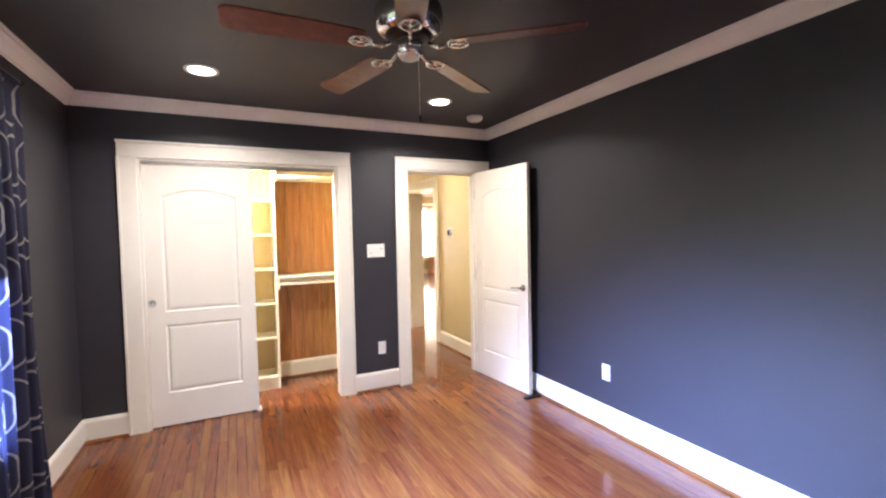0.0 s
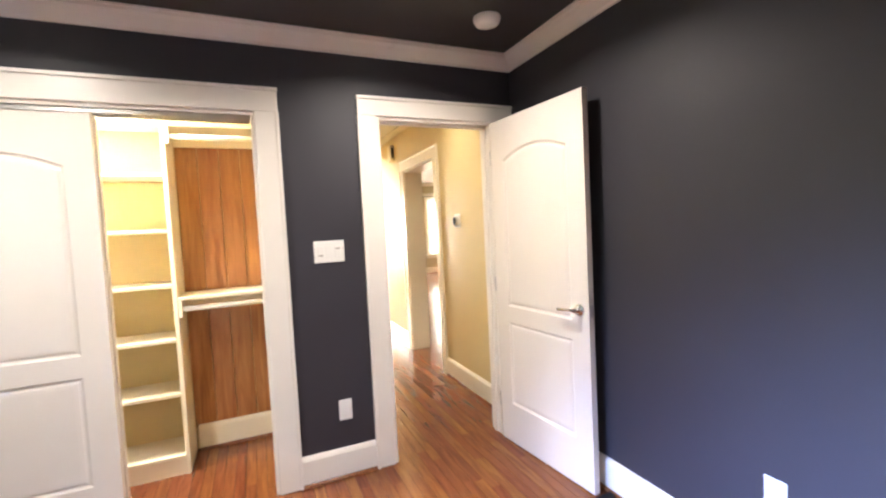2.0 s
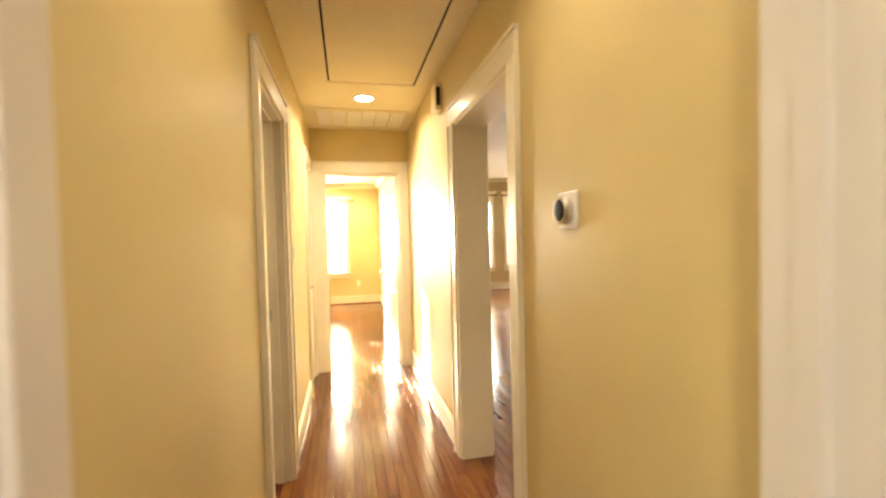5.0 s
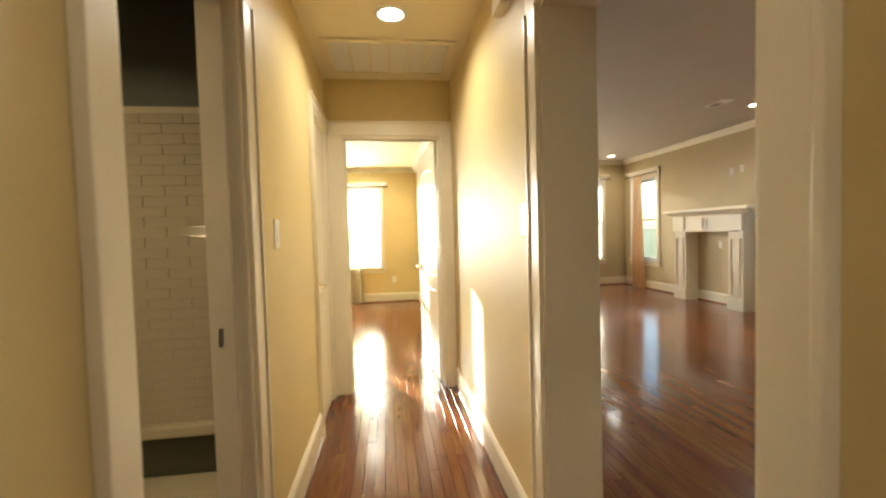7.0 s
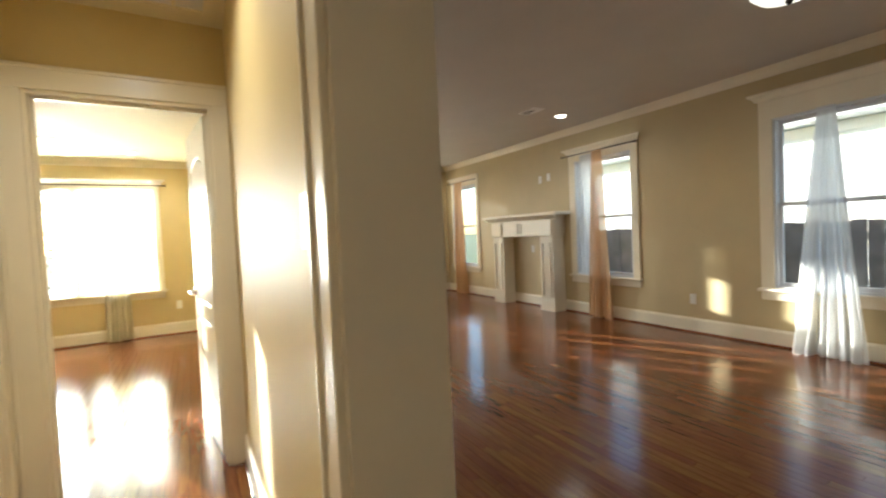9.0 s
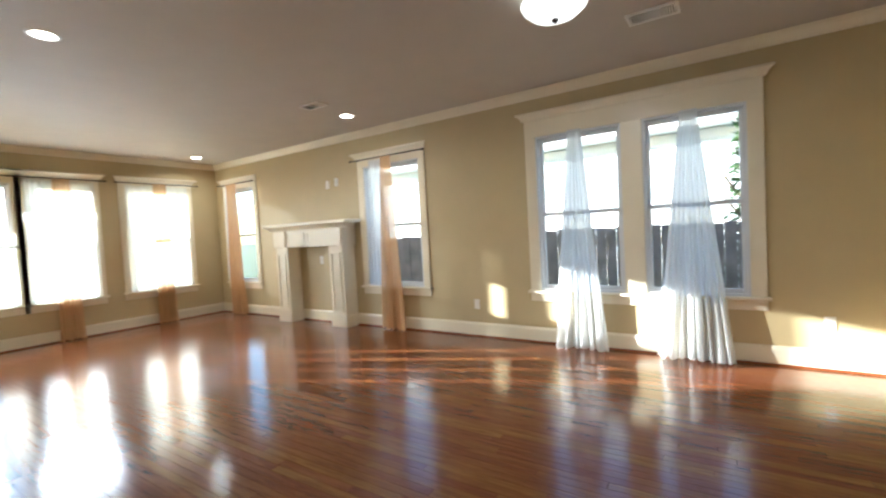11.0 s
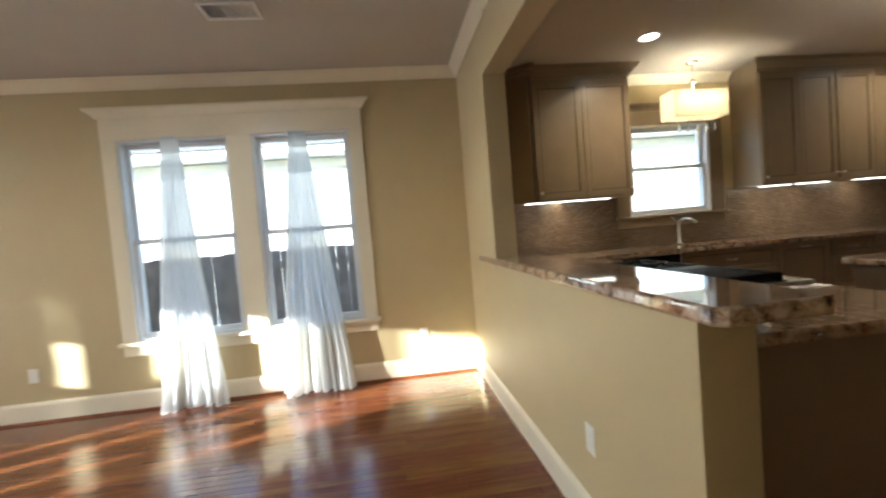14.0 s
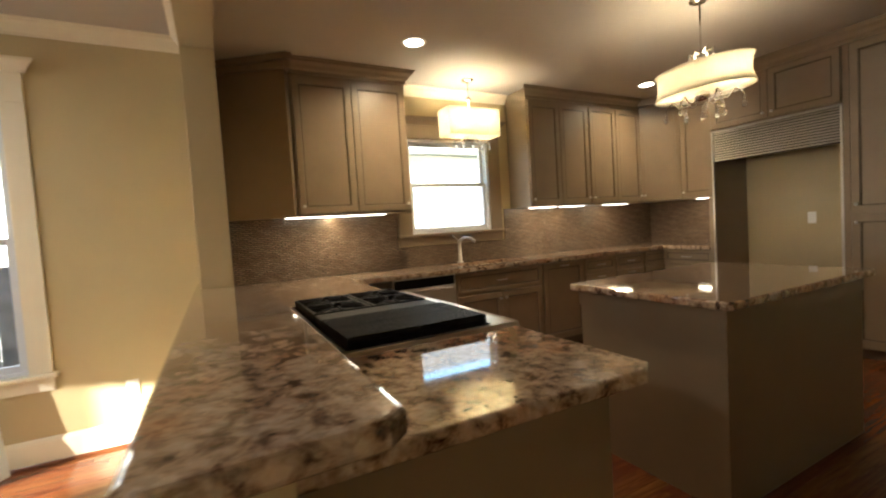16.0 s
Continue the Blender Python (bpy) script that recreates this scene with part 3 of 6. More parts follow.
def window(name, side, c, u0, u1, z0, z1, trim, thick, head=0.17, split=None, legs=0.085):
    """A double-hung window: lining, two sashes with panes, casing, sill, apron and a crowned head."""
    f = onto(side, c)
    root = thing(name, f((u0 + u1) / 2, 0, z0), kind="structure")
    t = 0.02
    fr = bmesh.new()
    for r in ((u0, u0 + t, z0, z1), (u1 - t, u1, z0, z1), (u0 + t, u1 - t, z0, z0 + t), (u0 + t, u1 - t, z1 - t, z1)):
        wbox(fr, f, r[0], r[1], -thick - 0.01, 0.003, r[2], r[3])
    part("window_frame", fr, SASH, root)
    mid = z0 + (z1 - z0) * 0.5 if split is None else split
    for k, (a, b, d) in enumerate(((mid - 0.02, z1 - t, -0.085), (z0 + t, mid + 0.02, -0.05))):
        s = bmesh.new()
        i0, i1 = u0 + t, u1 - t
        for r in ((i0, i0 + 0.035, a, b), (i1 - 0.035, i1, a, b), (i0 + 0.035, i1 - 0.035, a, a + 0.04), (i0 + 0.035, i1 - 0.035, b - 0.04, b)):
            wbox(s, f, r[0], r[1], d - 0.015, d + 0.015, r[2], r[3], 0.003)
        sash = part("sash", s, SASH, root)
        p = part("pane", wbox(bmesh.new(), f, i0 + 0.033, i1 - 0.033, d - 0.002, d + 0.002, a + 0.038, b - 0.038), GLASS, sash, "clear glass pane")
        p.visible_shadow = False
    return root


def window_trim(name, side, c, u0, u1, z0, z1, mat, mullions=(), legs=0.1, head=0.15):
    """Casing legs, stool, apron and crowned header round one window or a row."""
    f = onto(side, c)
    root = thing(name, f((u0 + u1) / 2, 0, z0), kind="structure")
    for a, b in ((u0 - legs, u0), (u1, u1 + legs), *mullions):
        part("casing_leg", wbox(bmesh.new(), f, a, b, 0, 0.02, z0, z1, 0.003), mat, root)
    w0, w1 = u0 - legs, u1 + legs
    part("window_sill", wbox(bmesh.new(), f, w0 - 0.025, w1 + 0.025, -0.03, 0.055, z0 - 0.028, z0, 0.006), mat, root)
    part("apron", wbox(bmesh.new(), f, w0, w1, 0, 0.018, z0 - 0.115, z0 - 0.028, 0.003), mat, root)
    part("header_board", wbox(bmesh.new(), f, w0, w1, 0, 0.022, z1, z1 + head - 0.06, 0.003), mat, root)
    prof = [(0, 0), (0.03, 0), (0.034, 0.014), (0.045, 0.03), (0.066, 0.048), (0.08, 0.054), (0.085, 0.06), (0.085, 0.075), (0, 0.075)]
    zz = z1 + head - 0.06
    bm = extrude_profile(bmesh.new(), f, w0, w1, [(v, zz + z) for v, z in prof], -0.9, -0.9)
    part("header_cap", bm, mat, root)
    return root


def curtain(name, f, u, z_top, z_bot, top_w, bot_w, mat, label, folds=7, out=0.07, waist=None, seed=0, spill=0.0, deep=1.0, flare=0.85):
    """A hanging panel gathered at the top that widens towards the floor."""
    rng = random.Random(seed)
    bm = bmesh.new()
    uvl = bm.loops.layers.uv.new("uv")
    cols, rows_n = folds * 10, 36
    ph = [rng.uniform(0, 6.3) for _ in range(4)]
    grid = []
    for j in range(rows_n + 1):
        s = j / rows_n
        w = top_w + (bot_w - top_w) * (s ** flare)
        z = z_top + (z_bot - z_top) * s
        row = []
        for i in range(cols + 1):
            q = i / cols
            amp = (0.012 + 0.03 * s) * deep
            v = out + amp * math.sin(q * folds * 2 * math.pi + ph[0] + 0.9 * math.sin(3 * s + ph[1])) + 0.35 * amp * math.sin(q * folds * 4.7 + ph[2] + 4 * s)
            v += spill * max(0, s - 0.9) * 10 * (0.5 + 0.5 * math.sin(q * 9 + ph[3]))
            uu = u + (q - 0.5) * w + 0.012 * s * math.sin(q * folds * 4 + ph[3])
            row.append((bm.verts.new(f(uu, max(v, 0.012), z + (0.012 * math.sin(q * folds * 6.1 + ph[1]) if j == rows_n else 0))), q * max(top_w, bot_w) * 1.6, z))
        grid.append(row)
    for a, b in zip(grid, grid[1:]):
        for i in range(cols):
            quad = (a[i], a[i + 1], b[i + 1], b[i])
            fc = bm.faces.new([k[0] for k in quad])
            for lp, k in zip(fc.loops, quad):
                lp[uvl].uv = (k[1], k[2])
    root = thing(name, f(u, out, z_bot), label, "curtain", "curtains")
    part("cloth_panel", bm, mat, root, smooth=True)
    if top_w < 0.5:
        tie = bmesh.new()
        wbox(tie, f, u - top_w * 0.51, u + top_w * 0.51, out - 0.018, out + 0.018, z_top - 0.006, z_top + 0.01, 0.006)
        part("gathered_heading", tie, mat, root)
    return root


def curtain_rod(f, u0, u1, z, out, label):
    root = thing("curtain_rod", f((u0 + u1) / 2, out, z), label, "curtain rod")
    part("rod", tube(bmesh.new(), [f(u0, out, z), f(u1, out, z)], 0.008, 8), BRONZE, root, smooth=True)
    for u in (u0, u1):
        part("finial", ball(bmesh.new(), f(u, out, z), 0.016), BRONZE, root, smooth=True)
    for u in (u0 + 0.08, u1 - 0.08):
        part("bracket", tube(bmesh.new(), [f(u, 0.0, z + 0.01), f(u, out, z)], 0.006, 6), BRONZE, root)
    return root

# ---- the setting: plan in metres, hall runs along +y ----
BED, LOW, HIGH = 2.46, 2.48, 2.75
BX0, BX1, BY0, BY1 = -2.46, 0.93, -5.3, 0.02      # bedroom
HX0, HX1, HY0, HY1 = -0.06, 0.93, 0.14, 4.28      # hall
EX0, EX1, EY0, EY1 = -5.2, 0.96, 4.40, 8.9        # end room; west part unseen, widened to keep sun off the bedroom window
GX0, LX1, KX1 = 1.12, 5.69, 6.13                  # living and kitchen
KY0, HALFY0, HALFY1, LY1 = -4.76, 0.56, 0.72, 9.9
D1 = (0.024, 0.78)      # bedroom door, across x
CL = (-2.07, -0.62)     # closet opening
LV = (1.355, 2.25)       # opening hall to living, along y
BA = (1.6, 2.28)       # bathroom door
LI = (3.62, 4.18)       # linen closet door
D3 = (0.06, 0.845)      # end room door
DTOP = 2.04
BW = (-3.0, -1.22, 0.55, 2.05)       # bedroom window, in y
FW = ((4.2, 5.12), (3.0, 3.75), (1.26, 2.87))     # front windows, in x; the last two unseen, added to admit sun patches
WZ0, WZ1 = 0.58, 2.25
W1, W2 = (8.74, 9.55), (5.17, 6.13)
W3 = ((1.71, 2.53), (2.72, 3.59))
KW = (-2.08, -1.13, 1.28, 2.235)
EW = ((-1.66, -0.65), (-0.57, 0.26))

# subfloor and lawn
ground = solid("ground", boxes((-400, 400, -400, 400, -0.5, -0.25)), GRASS, kind="structure")
floor = solid("floor", boxes((-5.4, 6.3, -5.6, 10.2, -0.2, -0.012)), DARKGAP, kind="structure")

# bedroom
wall("wall_bedroom_north", "N", BY1, BX0 - 0.14, BX1, BED, 0.06, NAVY, [(*CL, 0, 2.03), (*D1, 0, DTOP)])
wall("wall_bedroom_east", "E", BX1, BY0, HY0, BED, 0.093, NAVY)
wall("wall_bedroom_west", "W", BX0, BY0, BY1, BED, 0.14, NAVY, [BW])
wall("wall_bedroom_south", "S", BY0, BX0 - 0.14, BX1 + 0.09, BED, 0.14, NAVY)
solid("ceiling_bedroom", boxes((BX0 - 0.14, BX1 + 0.09, BY0 - 0.14, 0.08, BED, BED + 0.1)), NAVY_C, kind="structure")
for s, c, a, b in (("N", BY1, BX0, BX1), ("S", BY0, BX0, BX1), ("E", BX1, BY0, BY1), ("W", BX0, BY0, BY1)):
    crown(s, c, a, b, BED, WHITE)
baseboard("N", BY1, BX0, CL[0] - 0.108, WHITE, 1, 0)
baseboard("N", BY1, CL[1] + 0.108, D1[0] - 0.108, WHITE)
baseboard("E", BX1, BY0, BY1, WHITE, 1, 1)
baseboard("W", BX0, BY0, BY1, WHITE, 1, 1)
baseboard("S", BY0, BX0, BX1, WHITE, 1, 1)
casing("trim_closet", "N", BY1, *CL, 2.03, WHITE, width=0.115, head=0.12)
casing("trim_bedroom_door", "N", BY1, *D1, DTOP, WHITE, width=0.11, head=0.105, right_w=0.148)
jamb("door_frame_bedroom", "N", BY1, *D1, DTOP, 0.12, WHITE)
jamb("closet_frame", "N", BY1, *CL, 2.03, 0.12, WHITE, stop=False)
window("window_1", "W", BX0, *BW, WHITE, 0.13)
window_trim("trim_window_1", "W", BX0, *BW, WHITE)

# closet
CX0, CX1, CY0, CY1 = -2.3, -0.42, 0.14, 0.82
wall("wall_closet_south", "S", CY0, CX0, CX1, LOW, 0.06, CREAM, [(*CL, 0, 2.03)])
wall("wall_closet_north", "N", CY1, CX0 - 0.06, CX1 + 0.06, LOW, 0.06, CREAM)
wall("wall_closet_east", "E", CX1, CY0, CY1, LOW, 0.06, CREAM)
wall("wall_closet_west", "W", CX0, CY0, CY1, LOW, 0.06, CREAM)
solid("ceiling_closet", boxes((CX0 - 0.06, CX1 + 0.06, 0.081, CY1 + 0.06, LOW, LOW + 0.1)), CEIL_H, kind="structure")
baseboard("N", CY1 - 0.022, -1.08, CX1, IVORY)
baseboard("E", CX1, CY0, CY1 - 0.025, IVORY)

# hall
wall("wall_hall_south", "S", HY0, HX0 - 0.06, HX1, LOW, 0.058, CREAM, [(*D1, 0, DTOP)])
wall("wall_hall_east", "E", HX1, HY0 + 0.001, HY1, LOW, 0.093, CREAM, [(*LV, 0, DTOP)])
wall("wall_hall_west", "W", HX0, HY0, HY1, LOW, 0.06, CREAM, [(*BA, 0, DTOP), (*LI, 0, DTOP)])
wall("wall_hall_north", "N", HY1, HX0 - 0.06, HX1 + 0.093, LOW, 0.06, CREAM, [(*D3, 0, DTOP)])
solid("ceiling_hall", boxes((HX0 - 0.06, HX1 + 0.093, 0.081, HY1 + 0.06, LOW, LOW + 0.1)), CEIL_H, kind="structure")
casing("trim_hall_bedroom_door", "S", HY0, *D1, DTOP, WHITE, width=0.075, right_w=0.11)
casing("trim_living_opening", "E", HX1, *LV, DTOP, IVORY, width=0.1)
casing("trim_bathroom_door", "W", HX0, *BA, DTOP, IVORY, width=0.095)
casing("trim_linen_door", "W", HX0, *LI, DTOP, IVORY, width=0.085, right_w=0.07)
casing("trim_end_door", "N", HY1, *D3, DTOP, IVORY, width=0.1, right_w=0.084)
jamb("door_frame_living", "E", HX1, *LV, DTOP, 0.19, IVORY, stop=False)
jamb("door_frame_bathroom", "W", HX0, *BA, DTOP, 0.12, IVORY)
jamb("door_frame_end", "N", HY1, *D3, DTOP, 0.12, IVORY)
jamb("door_frame_linen", "W", HX0, *LI, DTOP, 0.06, IVORY, stop=False)
baseboard("E", HX1, HY0, LV[0] - 0.105, IVORY)
baseboard("E", HX1, LV[1] + 0.105, HY1, IVORY)
baseboard("W", HX0, HY0, BA[0] - 0.1, IVORY)
baseboard("W", HX0, BA[1] + 0.1, LI[0] - 0.09, IVORY)

# bathroom seen through its doorway
TX0, TX1, TY0, TY1 = -2.2, -0.18, 0.95, 3.1
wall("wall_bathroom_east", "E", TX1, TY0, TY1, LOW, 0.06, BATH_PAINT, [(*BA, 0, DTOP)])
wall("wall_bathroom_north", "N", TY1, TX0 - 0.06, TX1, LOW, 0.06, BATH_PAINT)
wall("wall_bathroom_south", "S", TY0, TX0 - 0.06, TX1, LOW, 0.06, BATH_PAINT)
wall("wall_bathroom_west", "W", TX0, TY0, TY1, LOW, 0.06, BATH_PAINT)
solid("ceiling_bathroom", boxes((TX0 - 0.06, HX0 - 0.061, TY0 - 0.06, TY1 + 0.06, LOW, LOW + 0.1)), CEIL_H, kind="structure")

# end room
wall("wall_end_south", "S", EY0, EX0, EX1, LOW, 0.058, CREAM, [(*D3, 0, DTOP)])
wall("wall_end_east", "E", EX1, EY0, EY1, LOW, 0.063, CREAM)
# unseen west wall, set far out to shade the bedroom window
wall("wall_end_west", "W", EX0, EY0, EY1, LOW, 0.14, CREAM)
wall("wall_end_north", "N", EY1, EX0 - 0.14, EX1 + 0.06, LOW, 0.14, CREAM, [(*w, 0.66, 2.06) for w in EW])
solid("ceiling_end_room", boxes((EX0 - 0.14, EX1 + 0.063, HY1 + 0.061, EY1 + 0.14, LOW, LOW + 0.1)), CEIL_H, kind="structure")
for s, c, a, b in (("N", EY1, EX0, EX1), ("E", EX1, EY0, EY1), ("W", EX0, EY0, EY1)):
    crown(s, c, a, b, LOW, IVORY)
    baseboard(s, c, a, b, IVORY, 1, 1)
for i, w in enumerate(EW):
    window(f"window_{i + 2}", "N", EY1, *w, 0.66, 2.06, IVORY, 0.13, split=1.36)
window_trim("trim_end_window", "N", EY1, EW[0][0], EW[1][1], 0.66, 2.06, IVORY, [(EW[0][1], EW[1][0])], legs=0.08, head=0.14)

# living room and kitchen
wall("wall_living_west", "W", GX0, HALFY0, LY1, HIGH, 0.093, TAN, [(*LV, 0, DTOP)])
wall("wall_living_east", "E", LX1, HALFY0, LY1, HIGH, 0.16, TAN, [(*W1, WZ0, WZ1), (*W2, WZ0, WZ1), (*W3[0], WZ0, WZ1), (*W3[1], WZ0, WZ1)])
wall("wall_living_north", "N", LY1, GX0 - 0.1, LX1 + 0.16, HIGH, 0.14, TAN, [(*w, WZ0, WZ1) for w in FW])
wall("wall_kitchen_west", "W", GX0, KY0, HALFY0, HIGH, 0.093, TAN)
wall("wall_kitchen_east", "E", KX1, KY0, HALFY0, HIGH, 0.16, TAN, [KW])
wall("wall_kitchen_south", "S", KY0, GX0 - 0.1, KX1 + 0.16, HIGH, 0.14, TAN)
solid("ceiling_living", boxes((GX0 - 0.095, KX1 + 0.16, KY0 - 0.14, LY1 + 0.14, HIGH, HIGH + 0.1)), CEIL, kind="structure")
solid("wall_end_stub", boxes((4.73, LX1 - 0.001, HALFY0, HALFY1, 0, HIGH), bevel=0.004), TAN, kind="structure")
solid("wall_return", boxes((LX1, KX1 + 0.16, HALFY0 + 0.001, HALFY1 - 0.001, 0, HIGH)), TAN, kind="structure")
solid("half_wall", boxes((2.76, 4.729, HALFY0, HALFY1, 0, 1.037)), TAN, kind="structure")
solid("beam", boxes((GX0, 4.729, HALFY0, HALFY1, 2.34, HIGH), bevel=0.004), TAN, kind="structure")
for s, c, a, b, m0, m1 in (("E", LX1, HALFY1, LY1, 1, 1), ("N", LY1, GX0, LX1, 1, 1), ("W", GX0, HALFY1, LY1, 1, 1), ("S", HALFY1, GX0, LX1, 1, 1)):
    crown(s, c, a, b, HIGH, IVORY, m0, m1)
crown("E", KX1, -2.35, -0.98, HIGH, IVORY, 0, 0)
baseboard("E", LX1, HALFY1, 6.378, IVORY, 1, 0)
baseboard("E", LX1, 6.683, 7.587, IVORY)
baseboard("E", LX1, 7.893, LY1, IVORY, 0, 1)
baseboard("N", LY1, GX0, LX1, IVORY, 1, 1)
baseboard("W", GX0, LV[1] + 0.105, LY1, IVORY, 0, 1)
baseboard("W", GX0, HALFY1, LV[0] - 0.105, IVORY)
baseboard("S", HALFY1, 2.76, LX1, IVORY, 0, 1)
casing("trim_living_side", "W", GX0, *LV, DTOP, IVORY, width=0.1)
n = 4
for w in (W1, W2, *W3):
    window(f"window_{n}", "E", LX1, *w, WZ0, WZ1, IVORY, 0.15, split=1.41)
    n += 1
for w in FW:
    window(f"window_{n}", "N", LY1, *w, WZ0, WZ1, IVORY, 0.13, split=1.41)
    n += 1
window_trim("trim_window_4", "E", LX1, *W1, WZ0, WZ1, IVORY, head=0.17)
window_trim("trim_window_5", "E", LX1, *W2, WZ0, WZ1, IVORY, head=0.17)
window_trim("trim_window_6", "E", LX1, W3[0][0], W3[1][1], WZ0, WZ1, IVORY, [(W3[0][1], W3[1][0])], head=0.24, legs=0.115)
for w in FW:
    window_trim("trim_front_window", "N", LY1, *w, WZ0, WZ1, IVORY, head=0.17)
window(f"window_{n}", "E", KX1, *KW, IVORY, 0.15, split=1.78)
window_trim("trim_kitchen_window", "E", KX1, *KW, CAB, legs=0.15, head=0.2)

# ---- bedroom things ----
door = panel_door("bedroom_door", 0.762, 2.015, "white moulded two-panel door standing open against the charcoal wall")
door.matrix_basis = pose(0.765, -0.015, 0.008, 0, 0, -84.5)
stop = thing("door_stop", (0.845, -0.80, 0), "dark rubber wedge holding the open door", "door stop")
w = bmesh.new()
prism(w, [(0.74, -0.845), (0.9, -0.835), (0.905, -0.79), (0.74, -0.80)], 0.0, 0.016, 0.004)
part("wedge", w, CAST, stop)

for k, (x, y) in enumerate(((-2.05, 0.055), (-2.045, 0.1))):
    sd = thing("sliding_closet_door", (x, y, 0.01), "white moulded sliding closet door with an arched upper panel", "door", "closet doors")
    bm = panel_door_mesh(0.74, 1.985, 0.034)
    bm.transform(Matrix.Translation((x, y, 0.01)))
    leaf = part("door_leaf", bm, DOORW, sd)
    pull = lathe(bmesh.new(), [(0.0, 0.001), (0.018, 0.001), (0.02, 0.004), (0.027, 0.005), (0.028, 0.002), (0.028, 0)], steps=20)
    pull.transform(Matrix.Translation((x + 0.035, y - 0.017, 0.955)) @ Matrix.Rotation(radians(90), 4, "X"))
    part("finger_pull", pull, STEEL, leaf, "round recessed steel finger pull", True)
track = thing("sliding_door_track", (-1.35, 0.08, 2.0), "grey steel track above the sliding closet doors", "door track")
part("rail", boxes((-2.05, -0.64, 0.03, 0.034, 1.99, 2.011), (-2.05, -0.64, 0.075, 0.079, 1.99, 2.011), (-2.05, -0.64, 0.122, 0.126, 1.99, 2.011)), STEEL, track)
guide = thing("floor_guide", (-1.31, 0.08, 0), "small white plastic sliding-door floor guide", "door guide")
part("guide", boxes((-1.325, -1.29, 0.02, 0.12, 0, 0.014), (-1.32, -1.3, 0.03, 0.036, 0.01, 0.03), bevel=0.002), PLASTIC, guide)

unit = thing("closet_shelf_unit", (-1.5, 0.62, 0), "ivory painted closet shelf tower, empty", "shelf unit")
for x in (-2.0, -1.118):
    part("upright", boxes((x, x + 0.022, 0.5, 0.797, 0, 2.09), bevel=0.002), IVORY, unit)
for z in (0.12, 0.49, 0.813, 1.135, 1.457, 1.78, 2.09):
    part("shelf", boxes((-1.978 if z < 2 else -2.2, -1.118 if z < 2 else -0.98, 0.5, 0.797, z - 0.02, z), bevel=0.002), IVORY, unit)
part("kick_board", boxes((-1.978, -1.118, 0.51, 0.53, 0, 0.1)), IVORY, unit)
part("back_panel", boxes((-1.978, -1.118, 0.785, 0.797, 0.1, 2.07)), CREAM, unit)
boards = thing("closet_back_panel", (-0.75, 0.805, 0.15), "varnished knotty wood board panelling on the closet back wall", "wall panel")
x = -1.095
while x < CX1 - 0.01:
    e = min(x + 0.125, CX1)
    part("board", boxes((x + 0.0015, e - 0.0015, 0.799, 0.818, 0.155, 2.02), bevel=0.002), PINE, boards)
    x = e
for z, lab in ((1.055, "ivory closet shelf with a white hanging rod under it"), (2.07, "ivory upper closet shelf with a white hanging rod")):
    sh = thing("closet_shelf", (-0.75, 0.6, z), lab, "closet shelf")
    part("shelf_board", boxes((-1.094, CX1 - 0.002, 0.5, 0.796, z - 0.02, z), bevel=0.002), IVORY, sh)
    part("cleat", boxes((-1.094, CX1 - 0.002, 0.775, 0.797, z - 0.09, z - 0.021)), IVORY, sh)
    part("hanging_rod", tube(bmesh.new(), [(-1.094, 0.53, z - 0.075), (CX1 - 0.002, 0.53, z - 0.075)], 0.016, 12), PLASTIC, sh, "round white hanging rod", True)
    part("rod_bracket", boxes((-1.094, -1.075, 0.5, 0.6, z - 0.12, z - 0.021), bevel=0.002), IVORY, sh)
fN = onto("N", BY1)
switch(fN, -0.285, 1.285, 3, "white three-gang switch plate on the charcoal wall")
outlet(fN, -0.25, 0.385)
outlet(onto("E", BX1), -1.54, 0.41)
det = thing("smoke_detector", (0.52, -0.43, BED), "round white smoke detector on the charcoal ceiling", "smoke detector")
part("body", lathe(bmesh.new(), [(0.07, 0), (0.072, -0.012), (0.062, -0.034), (0.045, -0.042), (0, -0.044)], (0.52, -0.43, BED), 28), PLASTIC, det, smooth=True)

fan = thing("ceiling_fan", (-0.73, -2.03, BED), "polished nickel ceiling fan with five reddish wooden blades, at rest", "ceiling fan")
o = (-0.73, -2.03, BED)
part("canopy", lathe(bmesh.new(), [(0.085, 0), (0.088, -0.01), (0.07, -0.03), (0.05, -0.036)], o, 32), CHROME, fan, smooth=True)
part("motor_housing", lathe(bmesh.new(), [(0.05, -0.03), (0.12, -0.035), (0.145, -0.055), (0.15, -0.12), (0.135, -0.15), (0.115, -0.162), (0.09, -0.167)], o, 36), CHROME, fan, smooth=True)
part("vent_band", lathe(bmesh.new(), [(0.09, -0.165), (0.105, -0.168), (0.085, -0.182), (0.06, -0.19)], o, 36), BRONZE, fan, smooth=True)
part("switch_housing", lathe(bmesh.new(), [(0.058, -0.185), (0.06, -0.2), (0.056, -0.238), (0.05, -0.25), (0.044, -0.252)], o, 32), CHROME, fan, smooth=True)
part("end_cap", lathe(bmesh.new(), [(0.045, -0.251), (0.043, -0.26), (0.028, -0.268), (0, -0.27)], o, 28), STEEL, fan, smooth=True)
part("pull_chain", tube(bmesh.new(), [(o[0] + 0.05, o[1] + 0.02, BED - 0.24), (o[0] + 0.052, o[1] + 0.02, BED - 0.5)], 0.0015, 6), STEEL, fan)
part("chain_fob", lathe(bmesh.new(), [(0, 0.02), (0.006, 0.015), (0.007, -0.01), (0, -0.018)], (o[0] + 0.052, o[1] + 0.02, BED - 0.51), 10), BRONZE, fan, smooth=True)
